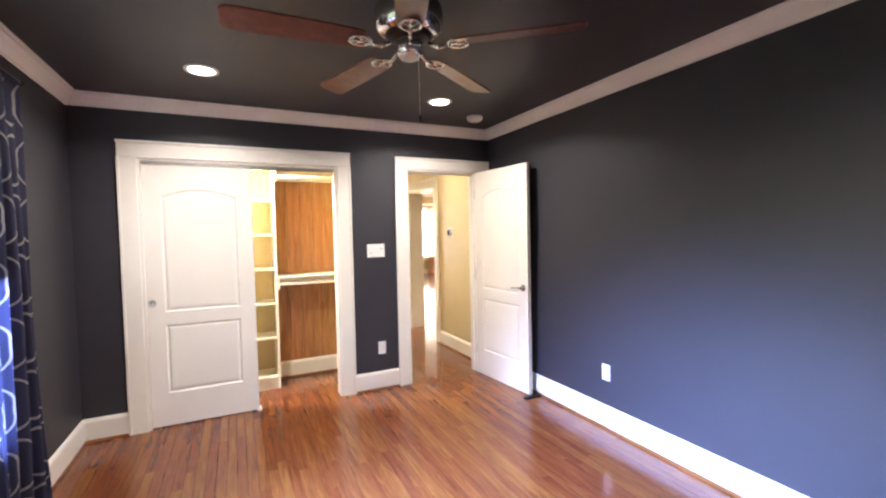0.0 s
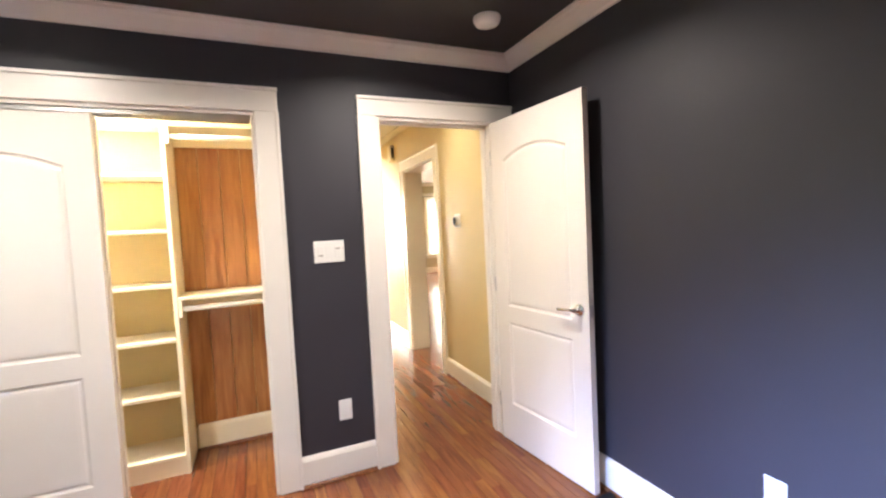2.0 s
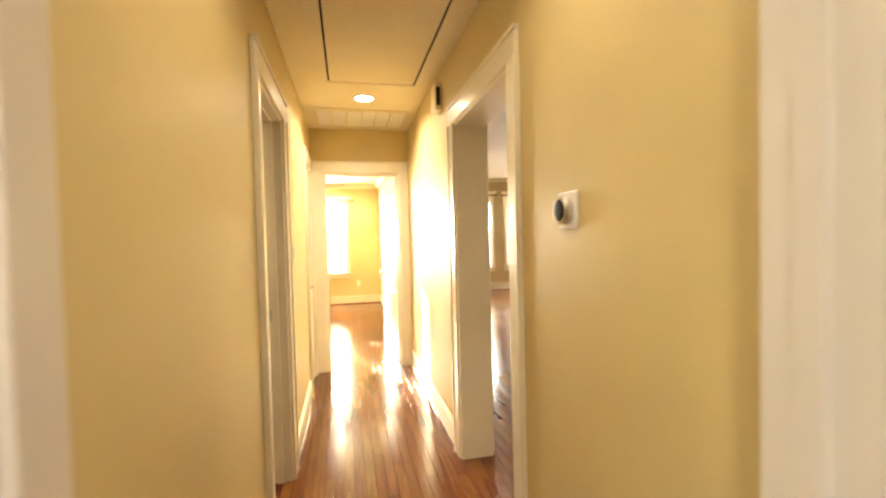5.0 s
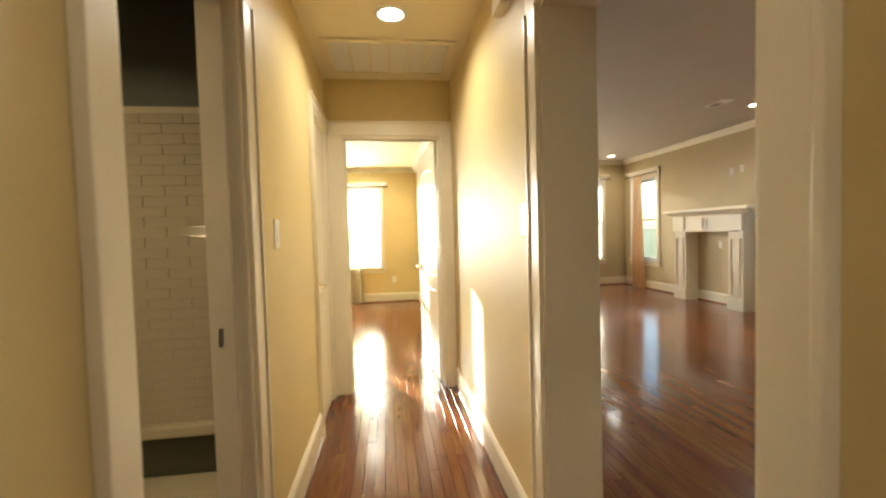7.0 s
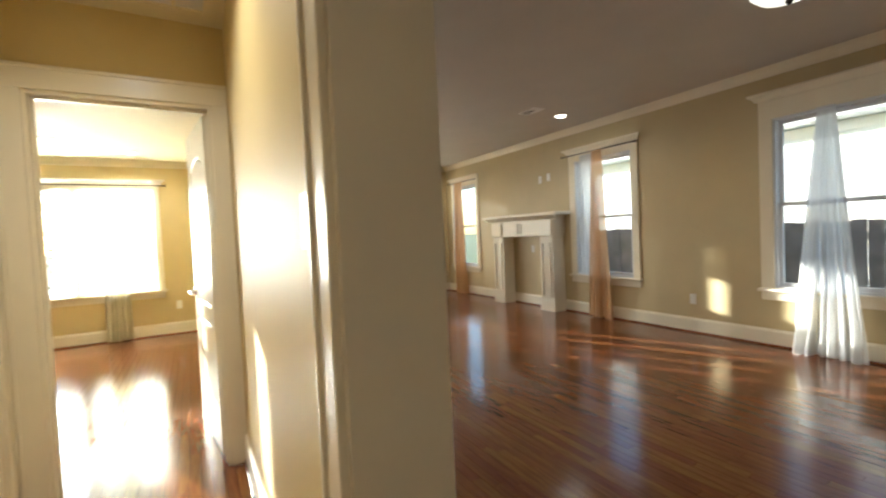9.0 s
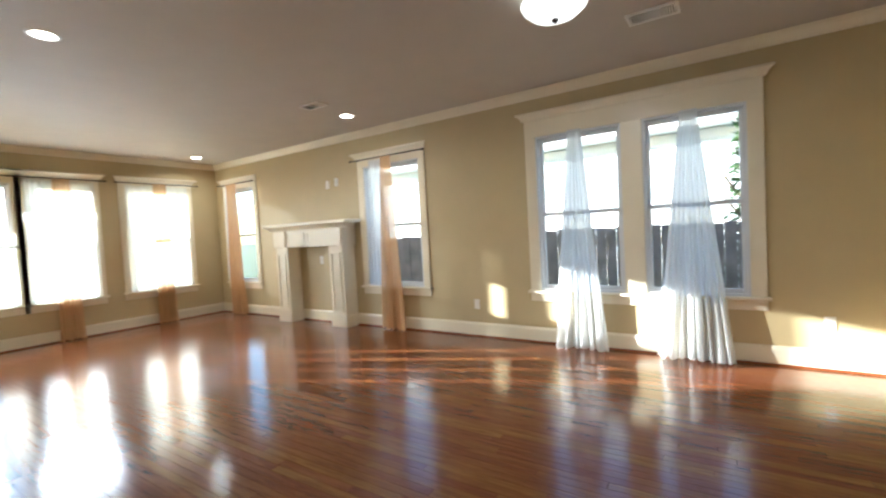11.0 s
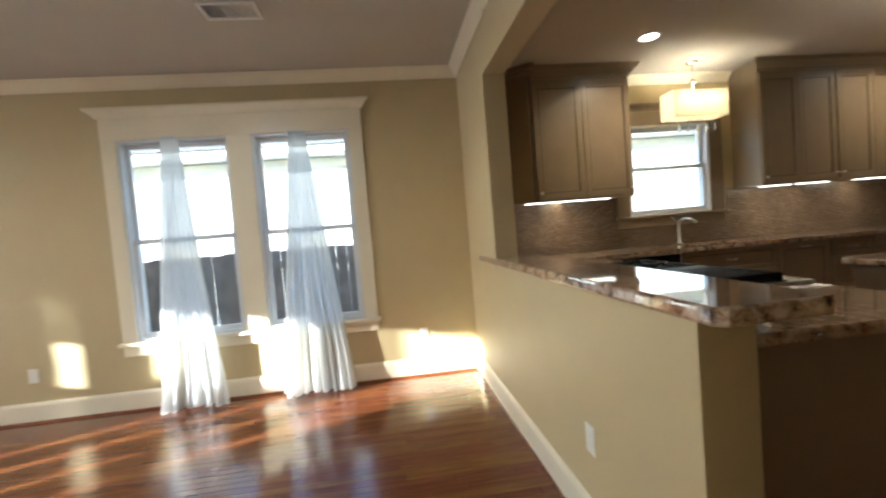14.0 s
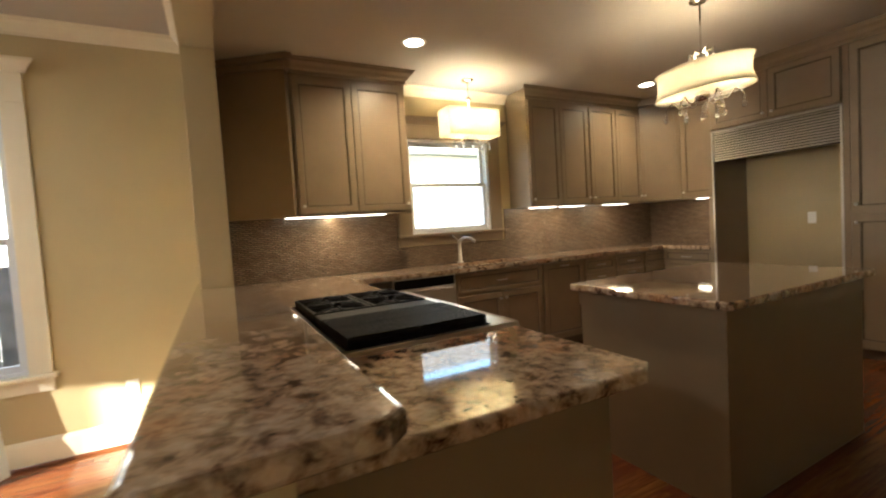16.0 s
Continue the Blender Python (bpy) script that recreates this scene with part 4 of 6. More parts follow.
for k in range(5):
    m = Matrix.Translation((o[0], o[1], BED - 0.2)) @ Matrix.Rotation(radians(34 + 72 * k), 4, "Z")
    arm = bmesh.new()
    tube(arm, [(0.085, 0, -0.005), (0.13, 0, -0.028), (0.17, 0, -0.022)], 0.009, 8)
    ring = [(0.215 + 0.045 * math.cos(a), 0.042 * math.sin(a), -0.018) for a in (2 * math.pi * i / 20 for i in range(21))]
    tube(arm, ring, 0.0065, 6)
    tube(arm, [(0.17, 0, -0.02), (0.26, 0, -0.018)], 0.006, 6)
    tube(arm, [(0.2, 0, -0.018), (0.235, 0.036, -0.018)], 0.005, 6)
    tube(arm, [(0.2, 0, -0.018), (0.235, -0.036, -0.018)], 0.005, 6)
    arm.transform(m)
    part("blade_iron", arm, CHROME, fan, "openwork nickel blade bracket", True)
    bl = prism(bmesh.new(), [(0.2, -0.05), (0.24, -0.058), (0.69, -0.068), (0.725, -0.06), (0.738, -0.04), (0.738, 0.04), (0.725, 0.06), (0.69, 0.068), (0.24, 0.058), (0.2, 0.05)], -0.005, 0.003, 0.0015)
    bl.transform(m @ Matrix.Translation((0, 0, -0.008)) @ Matrix.Rotation(radians(12), 4, "X"))
    part("blade", bl, BLADE, fan, "reddish mahogany fan blade")
can_light(-1.59, -0.76, BED, 10.5, SOFTW)
can_light(0.04, -0.72, BED, 10.5, SOFTW)
# rear pair is unseen, assumed by symmetry with the front pair
can_light(-1.6, -3.9, BED, 10.5, SOFTW)
can_light(0.04, -3.9, BED, 10.5, SOFTW)
cl = thing("closet_light", (-1.6, 0.3, LOW), "small lit ceiling light inside the closet", "ceiling light")
part("globe", lathe(bmesh.new(), [(0.09, 0), (0.095, -0.02), (0.07, -0.06), (0, -0.075)], (-1.6, 0.3, LOW), 24), DOME_GLOW, cl, smooth=True)
area_lamp("closet_lamp", (-1.6, 0.3, LOW - 0.08), (-1.5, 0.4, 0), 0.14, 0.14, 40, (1.0, 0.9, 0.72), "DISK")
fW = onto("W", BX0)
curtain("patterned_curtain", fW, -1.19, 2.2, 0.015, 0.36, 0.42, NAVY_CLOTH, "navy curtain panel with a grey trellis pattern", folds=4, out=0.09, seed=3)
curtain("patterned_curtain", fW, -3.08, 2.2, 0.015, 0.36, 0.42, NAVY_CLOTH, "navy curtain panel with a grey trellis pattern", folds=4, out=0.09, seed=4)
curtain_rod(fW, -3.35, -0.95, 2.22, 0.09, "dark bronze curtain rod above the bedroom window")

# ---- hall things ----
hatch = thing("attic_hatch", (0.49, 2.2, LOW), "cream painted pull-down attic hatch in the hall ceiling", "attic hatch")
part("hatch_door", boxes((0.195, 0.785, 1.555, 2.87, LOW - 0.012, LOW - 0.001), bevel=0.002), CEIL_H, hatch)
# dark sheet painted in for the shaded gap round the hatch
part("reveal", boxes((0.183, 0.797, 1.543, 2.882, LOW - 0.004, LOW - 0.0005)), DARKGAP, hatch)
part("hatch_trim", boxes((0.1, 0.182, 1.46, 2.965, LOW - 0.014, LOW - 0.0005), (0.798, 0.88, 1.46, 2.965, LOW - 0.014, LOW - 0.0005), (0.182, 0.798, 1.46, 1.542, LOW - 0.014, LOW - 0.0005), (0.182, 0.798, 2.883, 2.965, LOW - 0.014, LOW - 0.0005), bevel=0.002), CEIL_H, hatch)
part("pull_cord", tube(bmesh.new(), [(0.5, 1.66, LOW - 0.012), (0.505, 1.66, LOW - 0.2)], 0.002, 6), PLASTIC, hatch)
part("cord_knob", lathe(bmesh.new(), [(0, 0.02), (0.012, 0.012), (0.012, -0.012), (0, -0.018)], (0.5, 1.66, LOW - 0.03), 12), CHROME, hatch, smooth=True)
vent = thing("return_air_grille", (0.44, 3.85, LOW), "cream return-air grille with filter panels in the hall ceiling", "air vent")
part("frame", boxes((0.02, 0.06, 3.55, 4.14, LOW - 0.014, LOW - 0.0005), (0.83, 0.87, 3.55, 4.14, LOW - 0.014, LOW - 0.0005), (0.06, 0.83, 3.55, 3.59, LOW - 0.014, LOW - 0.0005), (0.06, 0.83, 4.10, 4.14, LOW - 0.014, LOW - 0.0005), bevel=0.002), CEIL_H, vent)
part("backing", boxes((0.06, 0.83, 3.59, 4.1, LOW - 0.002, LOW - 0.0005)), PLASTIC, vent)
for i in range(1, 6):
    u = 0.06 + 0.77 * i / 6
    part("divider", boxes((u - 0.006, u + 0.006, 3.59, 4.1, LOW - 0.012, LOW - 0.002)), CEIL_H, vent)
for i in range(22):
    v = 3.6 + 0.5 * i / 22
    part("slat", boxes((0.06, 0.83, v, v + 0.012, LOW - 0.008, LOW - 0.005)), PLASTIC, vent)
can_light(0.45, 3.25, LOW, 14, SOFTW)
can_light(0.45, 0.72, LOW, 3, SOFTW)
fHE, fHW = onto("E", HX1), onto("W", HX0)
th = thing("thermostat", fHE(0.9, 0, 1.435), "round steel thermostat on a square white wall plate", "thermostat")
part("wall_plate", wbox(bmesh.new(), fHE, 0.845, 0.955, 0.0005, 0.008, 1.38, 1.49, 0.003), PLASTIC, th)
dial = lathe(bmesh.new(), [(0.036, 0), (0.041, 0.003), (0.041, 0.022), (0.037, 0.027), (0.033, 0.0275)], steps=32)
dial.transform(Matrix.Translation((HX1 - 0.007, 0.9, 1.435)) @ Matrix.Rotation(radians(-90), 4, "Y"))
part("steel_ring", dial, STEEL, th, smooth=True)
face = lathe(bmesh.new(), [(0.034, 0.0), (0.034, 0.027), (0.02, 0.029), (0, 0.0295)], steps=32)
face.transform(Matrix.Translation((HX1 - 0.007, 0.9, 1.435)) @ Matrix.Rotation(radians(-90), 4, "Y"))
part("glass_face", face, CAST, th, "black glass dial face", True)
ch = thing("door_chime", fHE(2.63, 0, 2.31), "small cream door chime box high on the wall", "door chime")
part("chime_box", wbox(bmesh.new(), fHE, 2.56, 2.70, 0.0005, 0.05, 2.21, 2.39, 0.006), IVORY, ch)
part("side_slots", boxes((HX1 - 0.04, HX1 - 0.012, 2.5575, 2.56, 2.24, 2.36)), DARKGAP, ch)
switch(fHE, 2.46, 1.31, 1, "white rocker switch on the cream hall wall")
switch(fHW, 2.65, 1.28, 1, "white rocker switch on the cream hall wall")
lin = panel_door("linen_closet_door", 0.535, 2.01, "ivory painted closed linen closet door with lever handle", mat=IVORY, both=True, handle_way=-1)
lin.matrix_basis = pose(-0.085, 4.165, 0.008, 0, 0, -90)
end = panel_door("end_room_door", 0.745, 2.015, "ivory painted door standing wide open into the room", mat=IVORY, handle_way=-1)
end.matrix_basis = pose(0.822, 4.43, 0.008, 0, 0, 97)
# unseen can added to brighten the bathroom tiles
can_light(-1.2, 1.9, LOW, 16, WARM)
strike = thing("strike_plate", (-0.1, 2.262, 0.95), "small brass strike plate on the bathroom door jamb", "strike plate")
part("plate", boxes((-0.155, -0.125, 2.258, 2.2615, 0.92, 0.98), bevel=0.001), STEEL, strike)

# ---- end room things ----
fEN = onto("N", EY1)
curtain("sheer_curtain", fEN, -0.2, 2.1, 0.01, 0.2, 0.32, SHEER_I, "ivory sheer curtain panel gathered before the bright window", folds=5, seed=11)
# gaps placed to pass narrow sun stripes into the hall; left panel unseen
curtain("sheer_curtain", fEN, -0.28, 2.08, 0.67, 1.1, 1.12, SHEER_I, "ivory sheer curtain over the window, spaced to pass sun stripes", folds=10, out=0.035, seed=15, deep=0.5)
curtain("sheer_curtain", fEN, -1.22, 2.08, 0.67, 0.38, 0.38, SHEER_I, "ivory sheer curtain over the window, spaced to pass sun stripes", folds=5, out=0.035, seed=16, deep=0.5)
curtain_rod(fEN, -1.84, 0.42, 2.13, 0.08, "dark curtain rod above the window")
outlet(fEN, 0.5, 0.42)
can_light(0.08, 8.3, LOW, 12, SOFTW)
ef = thing("ceiling_fan", (-0.95, 6.6, LOW), "white ceiling fan with pale blades, at rest", "ceiling fan")
part("motor_housing", lathe(bmesh.new(), [(0.06, 0), (0.065, -0.08), (0.13, -0.1), (0.14, -0.17), (0.1, -0.2), (0, -0.21)], (-0.95, 6.6, LOW), 28), PLASTIC, ef, smooth=True)
for k in range(5):
    bl = prism(bmesh.new(), [(0.12, -0.05), (0.62, -0.065), (0.65, -0.04), (0.65, 0.04), (0.62, 0.065), (0.12, 0.05)], -0.004, 0.004, 0.0015)
    bl.transform(Matrix.Translation((-0.95, 6.6, LOW - 0.18)) @ Matrix.Rotation(radians(10 + 72 * k), 4, "Z") @ Matrix.Rotation(radians(12), 4, "X"))
    part("blade", bl, PLASTIC, ef)

# ---- living room things ----
fLE, fLN = onto("E", LX1), onto("N", LY1)
mant = thing("fireplace_mantel", (5.57, 7.13, 0), "ivory painted wooden fireplace mantel with fluted panels, no firebox", "mantel")
MY0, MY1 = 6.36, 7.91
for a in (MY0 + 0.03, MY1 - 0.31):
    leg = part("pilaster", boxes((5.45, 5.689, a, a + 0.28, 0, 1.165), bevel=0.004), IVORY, mant)
    part("plinth", boxes((5.435, 5.45, a - 0.012, a + 0.292, 0, 0.16), (5.45, 5.689, a - 0.012, a - 0.0005, 0, 0.16), (5.45, 5.689, a + 0.2805, a + 0.292, 0, 0.16), bevel=0.003), IVORY, leg)
    part("pilaster_panel", boxes((5.434, 5.4495, a + 0.05, a + 0.065, 0.22, 1.06), (5.434, 5.4495, a + 0.215, a + 0.23, 0.22, 1.06), (5.434, 5.4495, a + 0.065, a + 0.215, 0.22, 0.235), (5.434, 5.4495, a + 0.065, a + 0.215, 1.045, 1.06), bevel=0.002), IVORY, leg)
fr = part("frieze", boxes((5.44, 5.689, MY0, MY1, 1.166, 1.42), bevel=0.004), IVORY, mant)
for a, b in ((MY0 + 0.3, 7.10), (7.17, MY1 - 0.3)):
    part("frieze_panel", boxes((5.424, 5.4395, a, b, 1.205, 1.22), (5.424, 5.4395, a, b, 1.37, 1.385), (5.424, 5.4395, a, a + 0.015, 1.22, 1.37), (5.424, 5.4395, b - 0.015, b, 1.22, 1.37), bevel=0.002), IVORY, fr)
for a in (MY0 + 0.02, MY1 - 0.3):
    part("corbel_block", boxes((5.415, 5.4395, a, a + 0.28, 1.175, 1.415), bevel=0.004), IVORY, fr)
prof = [(0, 1.421), (0.25, 1.421), (0.262, 1.44), (0.285, 1.46), (0.315, 1.473), (0.33, 1.485), (0, 1.485)]
part("bed_moulding", extrude_profile(bmesh.new(), fLE, MY0, MY1, [(v, z) for v, z in prof], -0.3, -0.3), IVORY, mant)
part("mantel_shelf", boxes((5.34, 5.689, MY0 - 0.15, MY1 + 0.15, 1.486, 1.53), bevel=0.006), IVORY, mant)
curtain("sheer_curtain", fLE, W2[0] + 0.47, 2.32, 0.012, 0.16, 0.36, SHEER_O, "apricot sheer curtain gathered down the window middle", folds=6, seed=21, out=0.1)
curtain("sheer_curtain", fLE, W1[0] + 0.5, 2.32, 0.012, 0.3, 0.42, SHEER_O, "apricot sheer curtain gathered down the window middle", folds=6, seed=22, out=0.1)
curtain("sheer_curtain", fLE, W1[0] + 0.66, 2.3, 0.6, 0.3, 0.34, SHEER_W, "white sheer panel over half the window", folds=5, seed=29, out=0.05, deep=0.5)
curtain("sheer_curtain", fLE, W2[0] + 0.68, 2.3, 0.6, 0.26, 0.3, SHEER_W, "white sheer panel over half the window", folds=5, seed=28, out=0.05, deep=0.5)
curtain_rod(fLE, W2[0] - 0.15, W2[1] + 0.15, 2.33, 0.1, "dark bronze curtain rod above the window")
curtain_rod(fLE, W1[0] - 0.12, W1[1] + 0.12, 2.33, 0.1, "dark bronze curtain rod above the window")
curtain("sheer_curtain", fLE, 3.15, 2.235, 0.008, 0.13, 0.56, SHEER_W, "white sheer curtain tied at the top and flaring to the floor", folds=7, seed=23, out=0.09, spill=0.05, flare=1.05, deep=1.3)
curtain("sheer_curtain", fLE, 2.14, 2.235, 0.008, 0.14, 0.62, SHEER_W, "white sheer curtain tied at the top and spreading on the floor", folds=8, seed=24, out=0.09, spill=0.05, flare=1.05, deep=1.3)
# added sheers; their gaps and edges set the sun patches indoors
for s0, s1, zt, zb in ((4.18, 5.13, 2.3, 0.6), (2.98, 3.06, 2.3, 0.6), (3.2, 3.78, 2.3, 0.6), (3.06, 3.2, 2.3, 1.8), (3.06, 3.2, 1.42, 0.6)):
    curtain("sheer_curtain", fLN, (s0 + s1) / 2, zt, zb, s1 - s0, s1 - s0, SHEER_D, "white sheer panel added over the front windows to shape the sun", folds=max(2, int(8 * (s1 - s0))), seed=31, out=0.05, deep=0.4)
# added low panels leave narrow gaps for sun streaks on the floor
for s0, s1 in ((1.24, 1.52), (1.6, 1.87), (1.95, 2.22), (2.3, 2.56), (2.64, 2.88)):
    curtain("sheer_curtain", fLN, (s0 + s1) / 2, 1.55, 0.6, s1 - s0, s1 - s0, SHEER_D, "unseen half-height sheer added over a front window to shape the sun", folds=3, seed=37, out=0.05, deep=0.4)
for w in FW:
    m = (w[0] + w[1]) / 2
    curtain("sheer_curtain", fLN, m, 2.32, 0.012, 0.2, 0.3, SHEER_O, "apricot sheer curtain gathered down the window middle", folds=6, seed=25, out=0.1)
    curtain_rod(fLN, w[0] - 0.16, w[1] + 0.16, 2.33, 0.1, "dark bronze curtain rod above the front window")
outlet(fLE, 4.41, 0.39)
outlet(fLE, 1.2, 0.38)
outlet(fLE, 6.87, 2.08, "small white cable plate above the mantel", "cable_plate")
outlet(fLE, 6.68, 2.1, "small white cable plate above the mantel", "cable_plate")
outlet(fLE, 7.1, 0.95, "small white plate inside the mantel opening", "cable_plate")
outlet(onto("S", HALFY1), 3.4, 0.43)
can_light(5.0, 5.7, HIGH, 7, SOFTW)
can_light(5.05, 9.3, HIGH, 7, SOFTW)
can_light(2.2, 5.7, HIGH, 7, SOFTW)
dome = thing("dome_light", (3.9, 2.75, HIGH), "lit frosted glass dome ceiling light with a bronze finial", "ceiling light")
part("pan", lathe(bmesh.new(), [(0.15, 0), (0.16, -0.02), (0.15, -0.05), (0.13, -0.06)], (3.9, 2.75, HIGH), 36), BRONZE, dome, smooth=True)
part("glass_bowl", lathe(bmesh.new(), [(0.205, -0.062), (0.21, -0.07), (0.195, -0.1), (0.15, -0.14), (0.08, -0.165), (0.015, -0.172)], (3.9, 2.75, HIGH), 40), DOME_GLOW, dome, "glowing frosted glass bowl", True)
part("finial", lathe(bmesh.new(), [(0.02, -0.168), (0.022, -0.18), (0.01, -0.195), (0, -0.2)], (3.9, 2.75, HIGH), 16), BRONZE, dome, smooth=True)
area_lamp("dome_lamp", (3.9, 2.75, HIGH - 0.2), (3.9, 2.75, 0), 0.3, 0.3, 18, SOFTW, "DISK")
for x, y, w, d in ((4.63, 2.28, 0.34, 0.2), (4.45, 5.65, 0.3, 0.16)):
    gr = thing("ceiling_vent", (x, y, HIGH), "white metal ceiling supply vent with three louvre banks", "air vent", "ceiling vents")
    part("frame", boxes((x - d / 2, x - d / 2 + 0.022, y - w / 2, y + w / 2, HIGH - 0.012, HIGH - 0.0005), (x + d / 2 - 0.022, x + d / 2, y - w / 2, y + w / 2, HIGH - 0.012, HIGH - 0.0005), (x - d / 2 + 0.022, x + d / 2 - 0.022, y - w / 2, y - w / 2 + 0.022, HIGH - 0.012, HIGH - 0.0005), (x - d / 2 + 0.022, x + d / 2 - 0.022, y + w / 2 - 0.022, y + w / 2, HIGH - 0.012, HIGH - 0.0005), bevel=0.002), PLASTIC, gr)
    part("backing", boxes((x - d / 2 + 0.02, x + d / 2 - 0.02, y - w / 2 + 0.02, y + w / 2 - 0.02, HIGH - 0.003, HIGH - 0.0005)), DARKGAP, gr)
    for i in range(18):
        v = y - w / 2 + 0.03 + (w - 0.06) * i / 17
        ang = -35 if i < 6 else (35 if i > 11 else 12)
        part("slat", box(bmesh.new(), -d / 2 + 0.022, d / 2 - 0.022, -0.006, 0.006, -0.0006, 0.0006, m=Matrix.Translation((x, v, HIGH - 0.007)) @ Matrix.Rotation(radians(ang), 4, "X")), PLASTIC, gr)

# ---- kitchen things ----
PEN, BACK, ISL = 0.955, 0.955, 0.95


def ring(bm, f, u0, u1, z0, z1, w, v0, v1):
    """A picture-frame shape with chamfered front edges."""
    c = 0.003
    loops = []
    for d, v in ((0, v0), (0, v1 - c), (c, v1), (w - c, v1), (w, v1 - c), (w, v0)):
        loops.append([bm.verts.new(f(a, v, b)) for a, b in ((u0 + d, z0 + d), (u1 - d, z0 + d), (u1 - d, z1 - d), (u0 + d, z1 - d))])
    for p, q in zip(loops, loops[1:] + loops[:1]):
        for i in range(4):
            bm.faces.new((p[i], p[(i + 1) % 4], q[(i + 1) % 4], q[i]))
    return bm


def cab_door(bm_parent, f, u0, u1, z0, z1, name="cabinet_door", knob=None, pull=False, flat=False):
    """A framed cabinet door on a face: raised frame, sunk field with a bead; knob or bar pull."""
    fr = 0.055 if (z1 - z0) > 0.25 else 0.032
    bm = bmesh.new()
    ring(bm, f, u0, u1, z0, z1, fr, 0.001, 0.02)
    d = part(name, bm, CAB, bm_parent)
    part("door_field", wbox(bmesh.new(), f, u0 + fr - 0.004, u1 - fr + 0.004, 0.001, 0.009, z0 + fr - 0.004, z1 - fr + 0.004), CAB, d)
    g = bmesh.new()
    i0, i1, j0, j1, t = u0 + fr, u1 - fr, z0 + fr, z1 - fr, 0.011
    ring(g, f, i0, i1, j0, j1, t, 0.008, 0.0145)
    part("panel_bead", g, CAB_DARK, d, "darker bead round the panel")
    if knob:
        u, z = knob
        k = bmesh.new()
        tube(k, [f(u, 0.018, z), f(u, 0.034, z)], 0.006, 8)
        ball(k, f(u, 0.04, z), 0.0135)
        part("knob", k, STEEL, d, "round brushed nickel knob", True)
    if pull:
        um, zm = (u0 + u1) / 2, z1 - 0.035 if (z1 - z0) > 0.25 else (z0 + z1) / 2
        k = tube(bmesh.new(), [f(um - 0.05, 0.018, zm), f(um - 0.048, 0.042, zm), f(um + 0.048, 0.042, zm), f(um + 0.05, 0.018, zm)], 0.005, 8)
        part("bar_pull", k, STEEL, d, "brushed nickel bar pull", True)
    return d


CABCROWN = [(0, -0.11), (0.012, -0.11), (0.016, -0.085), (0.03, -0.075), (0.045, -0.05), (0.07, -0.03), (0.075, -0.012), (0.085, -0.01), (0.085, 0.0), (0, 0)]
fKE, fKS = onto("E", KX1), onto("S", KY0)
UZ0, UZ1 = 1.5, 2.64


def upper(f, face, depth, u0, u1, doors, label, end_left=False, end_right=False):
    root = thing("wall_cabinet", f((u0 + u1) / 2, 0.0, UZ0), label, "cabinet", "kitchen wall cabinets")
    part("body", wbox(bmesh.new(), f, u0, u1, 0.001, depth, UZ0, UZ1, 0.002), CAB, root)
    g = face
    n = len(doors)
    for i, (a, b) in enumerate(doors):
        kn = b - 0.03 if i % 2 == 0 else a + 0.03
        cab_door(root, g, a, b, UZ0 + 0.012, UZ1 - 0.03, knob=(kn, UZ0 + 0.07))
    part("light_rail", wbox(bmesh.new(), f, u0, u1, depth - 0.02, depth + 0.012, UZ0 - 0.012, UZ0, 0.003), CAB, root)
    bm = extrude_profile(bmesh.new(), g, u0, u1, [(v, HIGH - 0.002 + z) for v, z in CABCROWN], -1.0 if end_left else 0, -1.0 if end_right else 0)
    part("crown_moulding", bm, CAB, root)
    part("top_filler", wbox(bmesh.new(), f, u0, u1, 0.002, depth - 0.001, UZ1, HIGH - 0.004), CAB, root)
    return root


F = KX1 - 0.36
ang = thing("wall_cabinet", (5.95, 0.3, UZ0), "angled taupe end wall cabinet with a plain side panel", "cabinet", "kitchen wall cabinets")
part("body", prism(bmesh.new(), [(KX1 - 0.001, 0.555), (KX1 - 0.001, 0.021), (F + 0.02, 0.021), (F - 0.07, 0.06), (KX1 - 0.08, 0.555)], UZ0, HIGH - 0.004), CAB, ang)
cr = bmesh.new()
prism(cr, [(KX1 - 0.002, 0.557), (F + 0.02, 0.0), (F - 0.14, 0.005), (F - 0.145, 0.05), (KX1 - 0.14, 0.557)], HIGH - 0.05, HIGH - 0.003, 0.008)
prism(cr, [(KX1 - 0.002, 0.556), (F + 0.02, 0.01), (F - 0.10, 0.015), (F - 0.105, 0.055), (KX1 - 0.11, 0.556)], HIGH - 0.11, HIGH - 0.051, 0.01)
part("crown_moulding", cr, CAB, ang)
part("light_rail", prism(bmesh.new(), [(KX1 - 0.07, 0.555), (KX1 - 0.06, 0.53), (F - 0.05, 0.04), (F - 0.075, 0.05)], UZ0 - 0.012, UZ0 - 0.0005), CAB, ang)
upper(fKE, onto("E", F), 0.36, -0.975, 0.02, [(-0.475, 0.005), (-0.965, -0.48)], "taupe painted two-door wall cabinet with crown moulding", end_left=True)
upper(fKE, onto("E", F), 0.36, -3.245, -2.36, [(-2.8, -2.37), (-3.235, -2.805)], "taupe painted two-door wall cabinet beside the window", end_right=True)
upper(fKE, onto("E", F), 0.36, -4.13, -3.246, [(-3.685, -3.255), (-4.12, -3.69)], "taupe painted two-door wall cabinet")
corner = thing("wall_cabinet", (5.9, -4.5, UZ0), "taupe diagonal corner wall cabinet with one door", "cabinet", "kitchen wall cabinets")
